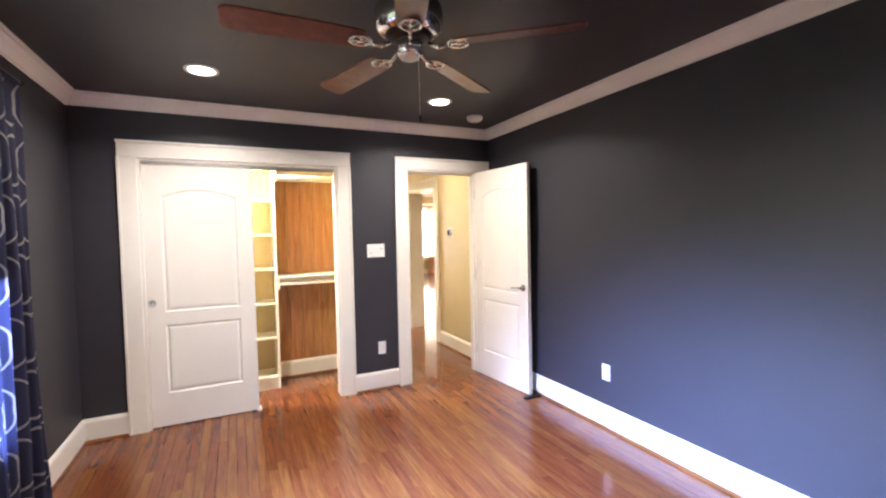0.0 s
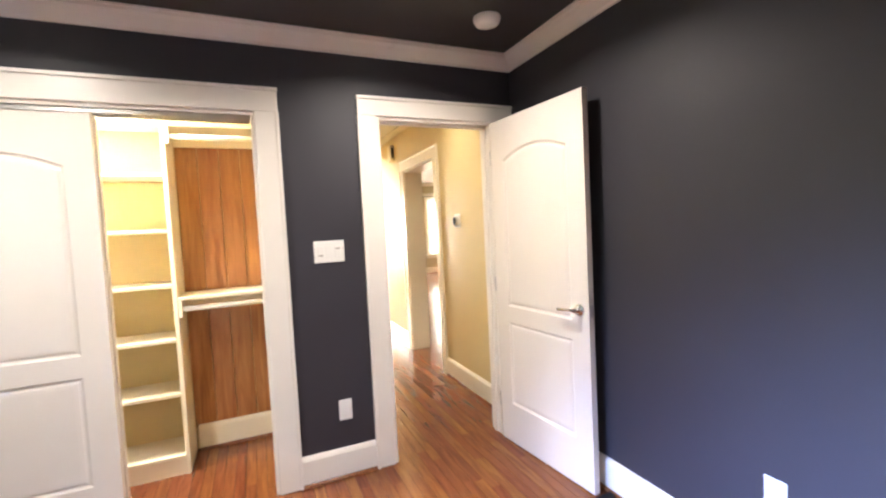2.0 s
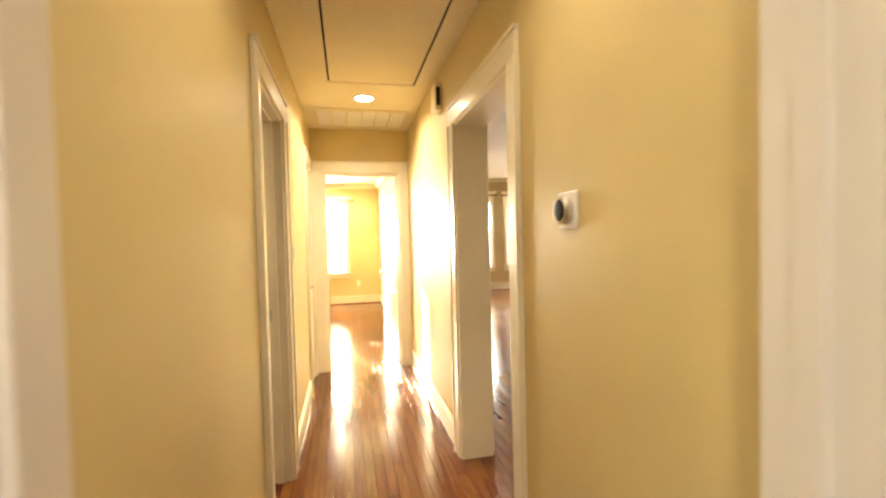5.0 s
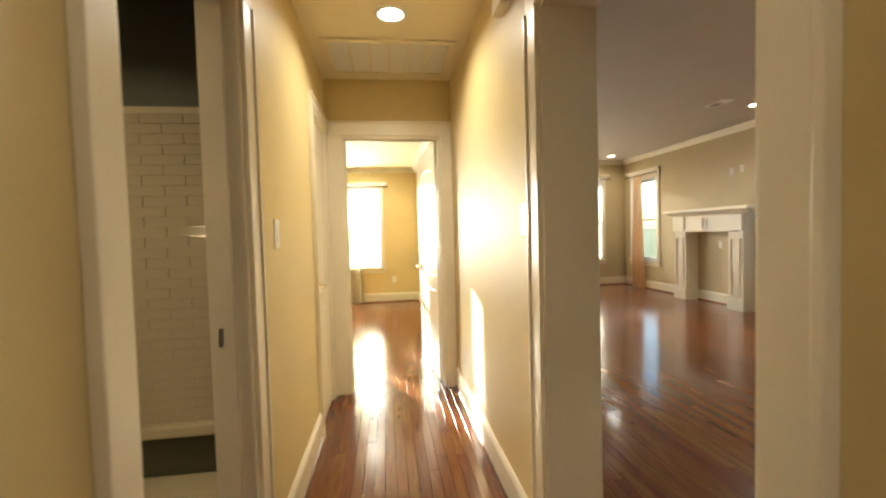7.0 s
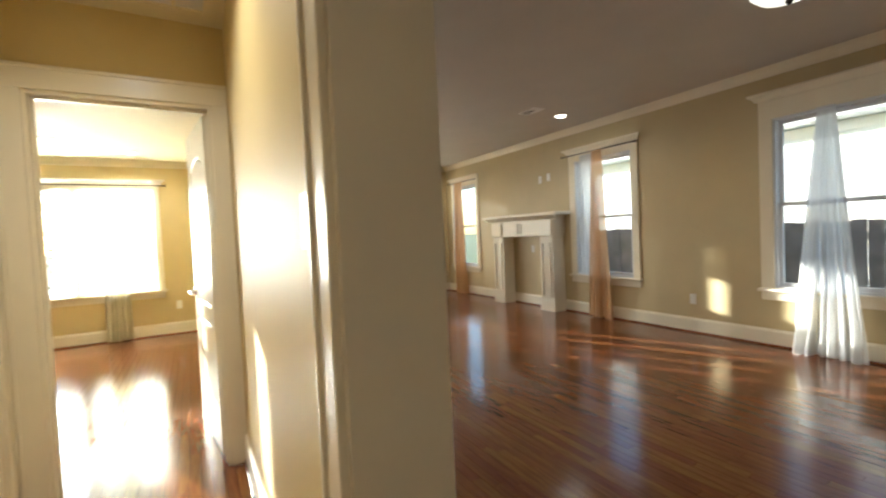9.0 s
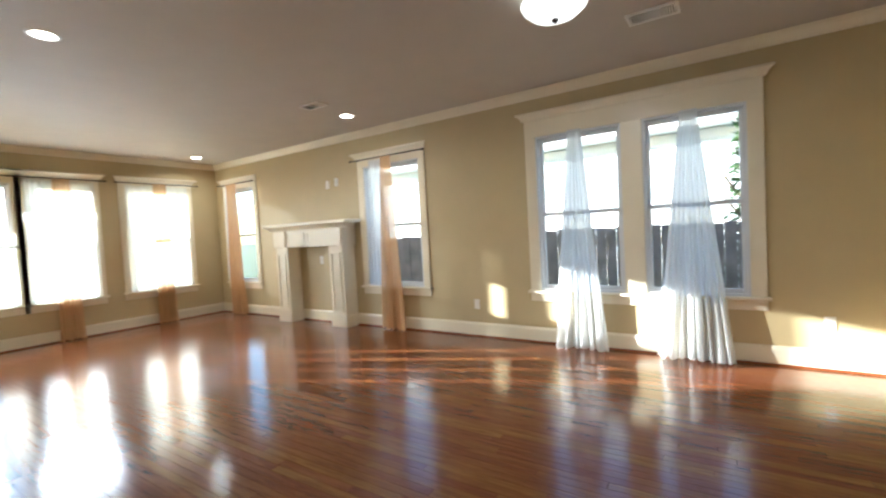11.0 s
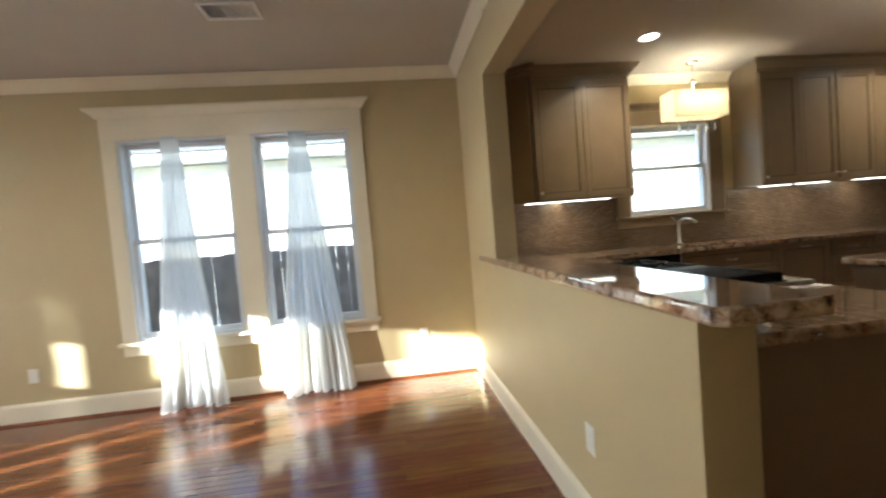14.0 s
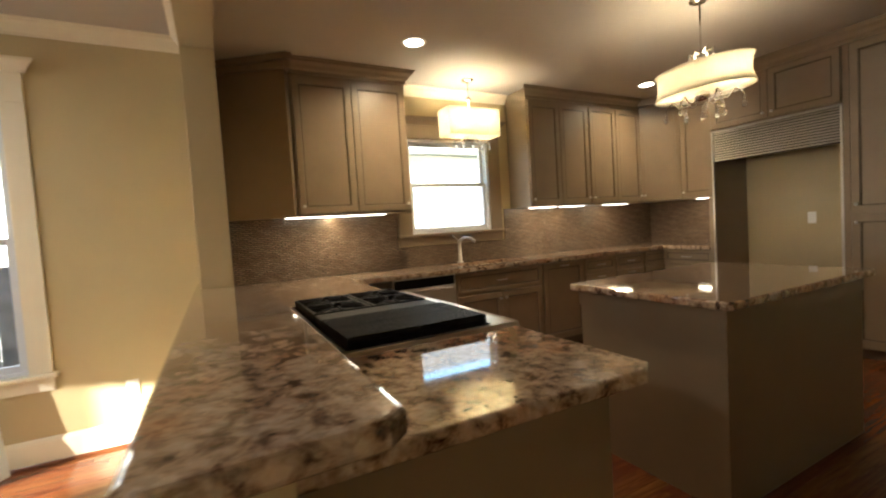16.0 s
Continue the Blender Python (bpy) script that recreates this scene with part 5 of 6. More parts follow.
part("body", prism(bmesh.new(), [(KX1 - 0.001, -4.131), (F, -4.131), (5.42, KY0 + 0.36), (5.42, KY0 + 0.001), (KX1 - 0.001, KY0 + 0.001)], UZ0, HIGH - 0.004), CAB, corner)
p0, p1 = Vector((F, -4.131)), Vector((5.42, KY0 + 0.36))
dirv = (p1 - p0).normalized()
nor = Vector((-dirv.y, dirv.x))
if nor.dot(Vector((-1, 1))) < 0:
    nor = -nor
fDG = lambda u, v, z: (p0.x + dirv.x * u + nor.x * v, p0.y + dirv.y * u + nor.y * v, z)
L = (p1 - p0).length


def slant(bm, u0, u1, v0, v1, z0, z1):
    vs = [bm.verts.new(fDG(u, v, z)) for z in (z0, z1) for u, v in ((u0, v0), (u1, v0), (u1, v1), (u0, v1))]
    for q in ((0, 1, 2, 3), (4, 5, 6, 7), (0, 1, 5, 4), (1, 2, 6, 5), (2, 3, 7, 6), (3, 0, 4, 7)):
        bm.faces.new([vs[i] for i in q])
    return bm


dd = bmesh.new()
a0, a1, b0, b1 = 0.01, L - 0.01, UZ0 + 0.012, UZ1 - 0.03
ring(dd, fDG, a0, a1, b0, b1, 0.05, 0.001, 0.02)
cd = part("cabinet_door", dd, CAB, corner)
part("door_field", slant(bmesh.new(), a0 + 0.048, a1 - 0.048, 0.001, 0.009, b0 + 0.048, b1 - 0.048), CAB, cd)
part("knob", ball(bmesh.new(), fDG(0.04, 0.035, UZ0 + 0.07), 0.0135), STEEL, cd, "round brushed nickel knob", True)
part("crown_moulding", slant(bmesh.new(), -0.03, L + 0.03, 0.001, 0.07, HIGH - 0.09, HIGH - 0.004), CAB, corner)
upper(fKS, onto("S", KY0 + 0.36), 0.36, 4.93, 5.419, [(4.94, 5.405)], "taupe painted single-door wall cabinet beside the refrigerator bay")

for f, u0, u1, d in ((fKE, -0.75, 0.12, 0.29), (fKE, -2.78, -2.42, 0.27), (fKE, -3.22, -2.86, 0.27), (fKE, -3.95, -3.55, 0.27), (fKS, 5.05, 5.3, 0.27)):
    st = thing("under_cabinet_light", f((u0 + u1) / 2, d, UZ0), "lit under-cabinet strip light", "strip light", "under-cabinet lights")
    part("housing", wbox(bmesh.new(), f, u0, u1, d - 0.035, d + 0.035, UZ0 - 0.016, UZ0 - 0.0005, 0.003), PLASTIC, st)
    part("lens", wbox(bmesh.new(), f, u0 + 0.01, u1 - 0.01, d - 0.03, d + 0.03, UZ0 - 0.02, UZ0 - 0.0165), STRIP_GLOW, st, "glowing diffuser")
    a = f((u0 + u1) / 2, d, UZ0 - 0.024)
    b = f((u0 + u1) / 2, d - 0.06, 0)
    lamp = area_lamp("strip_lamp", a, b, 0.05, u1 - u0, 3.5 * (u1 - u0), WARM)
    if f is fKS:
        lamp.data.size, lamp.data.size_y = u1 - u0, 0.05

# backsplash
bs = thing("backsplash", (KX1 - 0.005, -1.9, BACK), "brown and grey glass strip mosaic backsplash", "backsplash")
part("tile_field", boxes((KX1 - 0.008, KX1 - 0.001, -0.975, 0.559, BACK, UZ0), (KX1 - 0.008, KX1 - 0.001, -2.26, -0.975, BACK, 1.16), (KX1 - 0.008, KX1 - 0.001, KY0 + 0.001, -2.26, BACK, UZ0)), TILE, bs)
part("tile_field", boxes((4.93, KX1 - 0.009, KY0 + 0.001, KY0 + 0.008, BACK, UZ0)), TILE, bs)

# base cabinets along the outer wall
BF = KX1 - 0.6
fBF = onto("E", BF)


def base_unit(u0, u1, rows, label, cols=1, knobs=False):
    """rows: (z0, z1) fronts from top; the lowest may be a pair of doors."""
    root = thing("base_cabinet", ((BF + KX1) / 2, (u0 + u1) / 2, 0), label, "cabinet", "kitchen base cabinets")
    part("body", boxes((BF, KX1 - 0.002, u0, u1, 0.1, BACK - 0.041), bevel=0.001), CAB, root)
    part("toe_kick", boxes((BF + 0.07, BF + 0.09, u0, u1, 0, 0.099)), CAB_DARK, root)
    for i, (z0, z1) in enumerate(rows):
        n = cols if i == len(rows) - 1 else 1
        for k in range(n):
            a, b = u0 + 0.012 + (u1 - u0 - 0.024) * k / n, u0 + 0.012 + (u1 - u0 - 0.024) * (k + 1) / n - 0.004
            if n == 2 and knobs:
                cab_door(root, fBF, a, b, z0, z1, knob=((b - 0.03) if k == 0 else (a + 0.03), z1 - 0.06))
            else:
                cab_door(root, fBF, a, b, z0, z1, "drawer_front" if (z1 - z0) < 0.25 else "cabinet_door", pull=True)
    return root


top = BACK - 0.055
base_unit(-2.25, -1.25, [(top - 0.19, top), (0.12, top - 0.21)], "taupe sink base cabinet with double doors", 2, True)
base_unit(-2.83, -2.252, [(0.12, top)], "taupe pull-out base cabinet with a bar pull on top")
base_unit(-3.31, -2.832, [(top - 0.15, top), (0.42, top - 0.17), (0.12, 0.4)], "taupe three-drawer base cabinet")
base_unit(-3.79, -3.312, [(top - 0.15, top), (0.42, top - 0.17), (0.12, 0.4)], "taupe three-drawer base cabinet")
base_unit(KY0 + 0.002, -3.792, [(top - 0.15, top), (0.12, top - 0.17)], "taupe corner base cabinet")
sb = thing("base_cabinet", (5.15, -4.45, 0), "taupe base cabinet with a drawer beside the refrigerator bay", "cabinet", "kitchen base cabinets")
part("body", boxes((4.93, BF - 0.002, KY0 + 0.002, KY0 + 0.6, 0.1, BACK - 0.041), bevel=0.001), CAB, sb)
part("toe_kick", boxes((4.93, BF - 0.002, KY0 + 0.51, KY0 + 0.53, 0, 0.099)), CAB_DARK, sb)
cab_door(sb, onto("S", KY0 + 0.6), 4.94, BF - 0.03, top - 0.15, top, "drawer_front", pull=True)
cab_door(sb, onto("S", KY0 + 0.6), 4.94, BF - 0.03, 0.12, top - 0.17, knob=(4.98, top - 0.24))
dw = thing("dishwasher", (BF, -0.9, 0), "stainless steel built-in dishwasher under the granite", "dishwasher")
part("door_panel", boxes((BF - 0.022, KX1 - 0.01, -1.245, -0.64, 0.11, BACK - 0.042), bevel=0.003), STEEL, dw)
part("control_strip", boxes((BF - 0.025, BF - 0.0222, -1.23, -0.655, BACK - 0.13, BACK - 0.05), bevel=0.001), CAST, dw)
part("handle", tube(bmesh.new(), [(BF - 0.022, -1.2, 0.8), (BF - 0.055, -1.19, 0.8), (BF - 0.055, -0.7, 0.8), (BF - 0.022, -0.69, 0.8)], 0.009, 10), STEEL, dw, smooth=True)

# granite tops
ct = thing("granite_countertop", (5.7, -1.9, BACK), "polished brown and cream granite counter with a sink cut-out", "countertop")
e = KX1 - 0.64
part("slab", boxes((e, KX1 - 0.009, -1.42, 0.558, BACK - 0.04, BACK), (e, 5.6, -2.15, -1.42, BACK - 0.04, BACK), (6.0, KX1 - 0.009, -2.15, -1.42, BACK - 0.04, BACK), (e, KX1 - 0.009, KY0 + 0.66, -2.15, BACK - 0.04, BACK)), STONE, ct)
part("return_slab", boxes((4.93, KX1 - 0.009, KY0 + 0.009, KY0 + 0.66, BACK - 0.04, BACK)), STONE, ct)
sink = thing("kitchen_sink", (5.8, -1.8, BACK), "stainless steel undermount sink below the window", "sink")
part("basin", boxes((5.59, 5.6, -2.16, -1.41, BACK - 0.22, BACK - 0.041), (6.0, 6.01, -2.16, -1.41, BACK - 0.22, BACK - 0.041), (5.6, 6.0, -2.16, -2.15, BACK - 0.22, BACK - 0.041), (5.6, 6.0, -1.42, -1.41, BACK - 0.22, BACK - 0.041), (5.59, 6.01, -2.16, -1.41, BACK - 0.23, BACK - 0.22)), STEEL, sink)
fc = thing("kitchen_faucet", (6.05, -1.62, BACK), "brushed nickel pull-out kitchen faucet beside the sink", "faucet")
part("base", lathe(bmesh.new(), [(0.03, 0), (0.03, 0.012), (0.02, 0.02), (0.017, 0.2), (0.02, 0.225)], (6.05, -1.62, BACK), 18), STEEL, fc, smooth=True)
part("spout", tube(bmesh.new(), [(6.05, -1.62, BACK + 0.19), (6.045, -1.63, BACK + 0.235), (6.01, -1.66, BACK + 0.26), (5.96, -1.7, BACK + 0.25), (5.92, -1.73, BACK + 0.215)], 0.016, 12), STEEL, fc, smooth=True)
part("lever", tube(bmesh.new(), [(6.05, -1.62, BACK + 0.22), (6.06, -1.59, BACK + 0.25), (6.065, -1.55, BACK + 0.29)], 0.006, 8), STEEL, fc, smooth=True)

pen = thing("peninsula_cabinet", (4.2, 0.1, 0), "taupe painted kitchen peninsula base behind the half wall", "cabinet")
part("body", boxes((2.93, 5.485, -0.25, 0.559, 0.1, PEN - 0.041), bevel=0.002), CAB, pen)
part("toe_kick", boxes((2.99, 5.485, -0.2, 0.558, 0, 0.099)), CAB_DARK, pen)
fPS = lambda u, v, z: (u, -0.25 - v, z)
for a, b in ((2.96, 3.4), (4.52, 5.4)):
    cab_door(pen, fPS, a, b, 0.12, PEN - 0.06, pull=True)
pt = thing("granite_countertop", (4.2, 0.1, PEN), "polished brown and cream granite peninsula counter with a rounded edge", "countertop")
slab = bmesh.new()
prism(slab, [(2.84, 0.558), (2.83, -0.275), (2.865, -0.325), (3.42, -0.325), (3.42, 0.558)], PEN - 0.042, PEN, 0.012)
part("slab", slab, STONE, pt)
part("slab", boxes((3.4205, 4.485, 0.345, 0.558, PEN - 0.04, PEN)), STONE, pt)
part("slab", boxes((4.4855, KX1 - 0.645, -0.31, 0.558, PEN - 0.04, PEN), bevel=0.004), STONE, pt)
bt = thing("granite_bar_top", (3.9, 0.6, 1.06), "polished granite bar top with rough-cut rounded edge on the half wall", "countertop")
slab = bmesh.new()
prism(slab, [(2.66, 0.45), (2.65, 0.725), (2.675, 0.752), (5.13, 0.752), (5.13, 0.7205), (4.728, 0.7205), (4.728, 0.415), (2.69, 0.415)], 1.038, 1.084, 0.012)
part("slab", slab, STONE, bt)

RX0, RX1, RY0, RY1 = 3.425, 4.48, -0.33, 0.335
rt = thing("gas_rangetop", (3.95, 0, PEN), "stainless gas rangetop with black grates and a grill section", "cooktop")
part("body", boxes((RX0, RX1, RY0, RY1, PEN - 0.15, PEN + 0.012), bevel=0.004), STEEL, rt)
part("front_bullnose", tube(bmesh.new(), [(RX0 + 0.005, RY0, PEN - 0.005), (RX1 - 0.005, RY0, PEN - 0.005)], 0.02, 12), STEEL, rt, smooth=True)
for i in range(6):
    k = lathe(bmesh.new(), [(0.024, 0), (0.022, 0.03), (0, 0.032)], steps=16)
    k.transform(Matrix.Translation((RX0 + 0.12 + 0.163 * i, RY0 - 0.001, PEN - 0.085)) @ Matrix.Rotation(radians(90), 4, "X"))
    part("control_knob", k, CAST, rt, smooth=True)
part("well", boxes((RX0 + 0.02, RX1 - 0.02, RY0 + 0.1, RY1 - 0.03, PEN + 0.0125, PEN + 0.016)), CAST, rt)
gz, GY0, GY1 = PEN + 0.05, RY0 + 0.11, RY1 - 0.04
part("griddle_cover", boxes((RX0 + 0.405, RX0 + 0.535, GY0, GY1, PEN + 0.0165, gz - 0.004), bevel=0.006), CAST, rt, "black griddle plate")
for x0 in (RX0 + 0.03, RX0 + 0.215):
    gm = bmesh.new()
    for i in range(10):
        u = x0 + 0.006 + 0.0175 * i
        box(gm, u, u + 0.007, GY0, GY1, gz - 0.02, gz)
    for v in (GY0, (GY0 + GY1) / 2, GY1 - 0.012):
        box(gm, x0, x0 + 0.175, v, v + 0.012, PEN + 0.0165, gz - 0.004)
    part("grill_grate", gm, CAST, rt, "black cast iron grill grate")
for x0 in (RX0 + 0.55, RX0 + 0.79):
    for k0 in (0, 1):
        gm = bmesh.new()
        hh = (GY1 - GY0) / 2 - 0.006
        y0 = GY0 + k0 * (hh + 0.012)
        x1, y1 = x0 + 0.235, y0 + hh
        for r in ((x0, x1, y0, y0 + 0.012), (x0, x1, y1 - 0.012, y1), (x0, x0 + 0.012, y0, y1), (x1 - 0.012, x1, y0, y1)):
            box(gm, *r, PEN + 0.0165, gz - 0.002)
        cx, cy = (x0 + x1) / 2, (y0 + y1) / 2
        for k in range(8):
            a = math.pi / 4 * k
            ex, ey = 0.11 * math.cos(a) * (1.3 if k % 2 else 1), (hh / 2 - 0.01) * math.sin(a) * (1.3 if k % 2 else 1)
            tube(gm, [(cx + 0.03 * math.cos(a), cy + 0.03 * math.sin(a), gz), (cx + ex, cy + ey, gz - 0.004)], 0.006, 6)
        gt = part("burner_grate", gm, CAST, rt, "black cast iron burner grate")
        part("burner_cap", lathe(bmesh.new(), [(0.05, 0.0165), (0.048, 0.026), (0.03, 0.03), (0.028, 0.036), (0, 0.038)], (cx, cy, PEN), 20), CAST, gt, smooth=True)

# island
isl = thing("kitchen_island", (3.7, -1.9, 0), "taupe painted kitchen island with plain panels", "kitchen island")
IX0, IX1, IY0, IY1 = 3.14, 4.06, -2.63, -1.2
part("body", boxes((IX0 + 0.05, IX1 - 0.05, IY0 + 0.05, IY1 - 0.05, 0.0, ISL - 0.041), bevel=0.003), CAB, isl)
part("corner_post", boxes((IX0 + 0.046, IX0 + 0.07, IY1 - 0.07, IY1 - 0.046, 0, ISL - 0.042), bevel=0.003), CAB, isl)
part("under_rail", boxes((IX0 + 0.042, IX1 - 0.042, IY1 - 0.0495, IY1 - 0.042, ISL - 0.12, ISL - 0.042), (IX0 + 0.042, IX0 + 0.0495, IY0 + 0.05, IY1 - 0.05, ISL - 0.12, ISL - 0.042)), CAB, isl)
it = thing("granite_island_top", (3.7, -1.9, ISL), "polished brown and cream granite island top", "countertop")
part("slab", prism(bmesh.new(), [(IX0, IY0 + 0.02), (IX0, IY1 - 0.02), (IX0 + 0.02, IY1), (IX1 - 0.02, IY1), (IX1, IY1 - 0.02), (IX1, IY0 + 0.02), (IX1 - 0.02, IY0), (IX0 + 0.02, IY0)], ISL - 0.04, ISL, 0.01), STONE, it)

# refrigerator bay and pantry
FY = -4.1
bay = thing("refrigerator_surround", (4.35, -4.4, 0), "taupe built-in surround with an empty refrigerator bay and steel grille", "cabinet")
for x in (3.75, 4.881):
    part("side_panel", boxes((x, x + 0.044, KY0 + 0.002, FY, 0, 2.64), bevel=0.002), CAB, bay)
part("steel_edge", boxes((3.795, 3.812, FY - 0.02, FY + 0.006, 0, 2.16), (4.863, 4.88, FY - 0.02, FY + 0.006, 0, 2.16), (3.813, 4.862, FY - 0.02, FY + 0.006, 2.145, 2.16), bevel=0.002), STEEL, bay, "brushed steel edge strip")
gr = part("grille_frame", boxes((3.813, 4.862, FY - 0.06, FY - 0.03, 1.84, 2.144)), CAST, bay)
for i in range(12):
    z = 1.855 + 0.025 * i
    part("grille_slat", box(bmesh.new(), 3.816, 4.859, -0.011, 0.011, -0.0025, 0.0025, m=Matrix.Translation((0, FY - 0.012, z)) @ Matrix.Rotation(radians(-48), 4, "X")), SATIN, gr, "brushed steel louvre")
part("top_box", boxes((3.795, 4.88, KY0 + 0.002, FY, 2.17, 2.64), bevel=0.002), CAB, bay)
fB = onto("S", FY)
cab_door(bay, fB, 3.8, 4.335, 2.18, 2.63, knob=(4.3, 2.23))
cab_door(bay, fB, 4.34, 4.875, 2.18, 2.63, knob=(4.375, 2.23))
part("crown_moulding", extrude_profile(bmesh.new(), fB, 3.0, 4.925, [(v, HIGH - 0.003 + z) for v, z in CABCROWN], 0, -1), CAB, bay)
part("top_filler", boxes((3.0, 4.92, KY0 + 0.003, FY - 0.002, 2.641, HIGH - 0.004)), CAB, bay)
outlet(fKS, 4.28, 1.2, "white wall outlet inside the refrigerator bay")
pan = thing("pantry_cabinet", (3.37, -4.4, 0), "tall taupe pantry cabinet with paired doors", "cabinet")
part("body", boxes((3.0, 3.748, KY0 + 0.002, FY, 0.1, 2.64), bevel=0.002), CAB, pan)
part("toe_kick", boxes((3.0, 3.748, KY0 + 0.002, FY - 0.07, 0, 0.099)), CAB_DARK, pan)
for a, b, kn in ((3.01, 3.37, 3.34), (3.375, 3.74, 3.405)):
    cab_door(pan, fB, a, b, 0.12, 1.22, knob=(kn if a < 3.3 else 3.705, 1.16))
    cab_door(pan, fB, a, b, 1.24, 2.62, knob=(kn if a < 3.3 else 3.705, 1.31))

# kitchen lamps
can_light(5.17, -0.82, HIGH, 13, WARM)
can_light(5.3, -3.66, HIGH, 8, WARM)
px, py = 5.76, -1.65
pend = thing("pendant_light", (px, py, 2.16), "lit rectangular fabric pendant with crystal drops over the sink", "pendant light")
part("canopy", lathe(bmesh.new(), [(0.06, 0), (0.058, -0.014), (0.03, -0.026), (0.008, -0.03)], (px, py, HIGH), 24), CHROME, pend, smooth=True)
part("stem", tube(bmesh.new(), [(px, py, HIGH - 0.025), (px, py, 2.47)], 0.006, 8), CHROME, pend, smooth=True)
part("stem_ball", ball(bmesh.new(), (px, py, 2.56), 0.028), CHROME, pend, smooth=True)
sh = bmesh.new()
for r in ((px - 0.11, px - 0.107, py - 0.285, py + 0.285), (px + 0.107, px + 0.11, py - 0.285, py + 0.285), (px - 0.107, px + 0.107, py - 0.285, py - 0.282), (px - 0.107, px + 0.107, py + 0.282, py + 0.285)):
    box(sh, *r, 2.2, 2.455)
part("shade", sh, SHADE, pend, "glowing cream fabric shade")
part("diffuser", boxes((px - 0.106, px + 0.106, py - 0.281, py + 0.281, 2.2, 2.203)), SHADE, pend)


def drops(root, spots, z, n=3):
    for x, y in spots:
        d = bmesh.new()
        for k in range(n):
            ball(d, (x, y, z - 0.028 * k), 0.011, 1.25)
        ball(d, (x, y, z - 0.028 * n - 0.012), 0.017, 1.5)
        part("crystal_drop", d, CRYSTAL, root, "clear cut crystal drop", True)


for dy in (-0.17, -0.09, 0.09, 0.17):
    arm = tube(bmesh.new(), [(px, py + dy * 0.3, 2.2), (px, py + dy * 0.7, 2.15), (px, py + dy, 2.14), (px, py + dy * 1.15, 2.17)], 0.005, 8)
    part("scroll_arm", arm, CHROME, pend, smooth=True)
drops(pend, [(px - 0.03, py + q) for q in (-0.19, -0.1, 0.0, 0.1, 0.19)], 2.13, 1)
for dy in (-0.14, 0.14):
    bulb = new("pendant_lamp", bpy.data.lights.new("pendant_lamp", "POINT"))
    bulb.data.energy, bulb.data.color, bulb.data.shadow_soft_size = 6.5 * LAMPS, (1.0, 0.80, 0.52), 0.04
    bulb.location = (px, py + dy, 2.37)

cx, cy = 3.92, -2.36
chd = thing("chandelier", (cx, cy, 2.040), "lit oval cream drum chandelier with crystal drops over the island", "chandelier")
part("canopy", lathe(bmesh.new(), [(0.065, 0), (0.062, -0.016), (0.03, -0.028), (0.008, -0.032)], (cx, cy, HIGH), 24), CHROME, chd, smooth=True)
part("stem", tube(bmesh.new(), [(cx, cy, HIGH - 0.03), (cx, cy, 2.090)], 0.006, 8), CHROME, chd, smooth=True)
part("shade", lathe(bmesh.new(), [(0.325, 2.125), (0.305, 2.180), (0.3, 2.2), (0.305, 2.290), (0.32, 2.3), (0.317, 2.3), (0.302, 2.290), (0.297, 2.2), (0.302, 2.180), (0.322, 2.125)], (cx, cy, 0), 48, 0.62), SHADE, chd, "glowing cream fabric drum", True)
# added disc, stands in for the lit inside of the open drum
part("diffuser", lathe(bmesh.new(), [(0, 2.150), (0.3, 2.150), (0.3, 2.153), (0, 2.153)], (cx, cy, 0), 40, 0.6), SHADE, chd)
part("finial_bowl", lathe(bmesh.new(), [(0, 2.070), (0.03, 2.080), (0.05, 2.105), (0.045, 2.130), (0.015, 2.145)], (cx, cy, 0), 20), CHROME, chd, smooth=True)
for k in range(6):
    a = 2 * math.pi * k / 6 + 0.3
    q = lambda r, z: (cx + r * math.cos(a), cy + 0.62 * r * math.sin(a), z)
    part("scroll_arm", tube(bmesh.new(), [q(0.03, 2.100), q(0.09, 2.060), q(0.16, 2.065), q(0.2, 2.110), q(0.23, 2.090), q(0.25, 2.060)], 0.006, 8), CHROME, chd, smooth=True)
    part("top_scroll", tube(bmesh.new(), [q(0.02, 2.400), q(0.06, 2.4), q(0.08, 2.410), q(0.075, 2.350)], 0.005, 8), CHROME, chd, smooth=True)
drops(chd, [(cx + 0.25 * math.cos(2 * math.pi * k / 6 + 0.3), cy + 0.155 * math.sin(2 * math.pi * k / 6 + 0.3)) for k in range(6)], 2.040, 1)
drops(chd, [(cx + 0.12 * math.cos(2.1 * k), cy + 0.08 * math.sin(2.1 * k)) for k in range(3)] + [(cx, cy)], 2.040, 2)
for dx in (-0.17, 0.17):
    bulb = new("chandelier_lamp", bpy.data.lights.new("chandelier_lamp", "POINT"))
    bulb.data.energy, bulb.data.color, bulb.data.shadow_soft_size = 5 * LAMPS, (1.0, 0.80, 0.52), 0.04
    bulb.location = (cx + dx, cy, 2.24)
for k in range(8):
    a = 2 * math.pi * k / 8 + 0.2
    q = lambda r, z: (cx + r * math.cos(a), cy + 0.62 * r * math.sin(a), z)
    part("shade_seam", tube(bmesh.new(), [q(0.326, 2.126), q(0.3065, 2.18), q(0.3015, 2.2), q(0.3065, 2.29), q(0.321, 2.3)], 0.0018, 5), SHADE, chd)
for z, r in ((2.126, 0.326), (2.3, 0.321)):
    part("shade_rim", tube(bmesh.new(), [(cx + r * math.cos(t), cy + 0.62 * r * math.sin(t), z) for t in (2 * math.pi * i / 40 for i in range(41))], 0.003, 6), SHADE, chd)

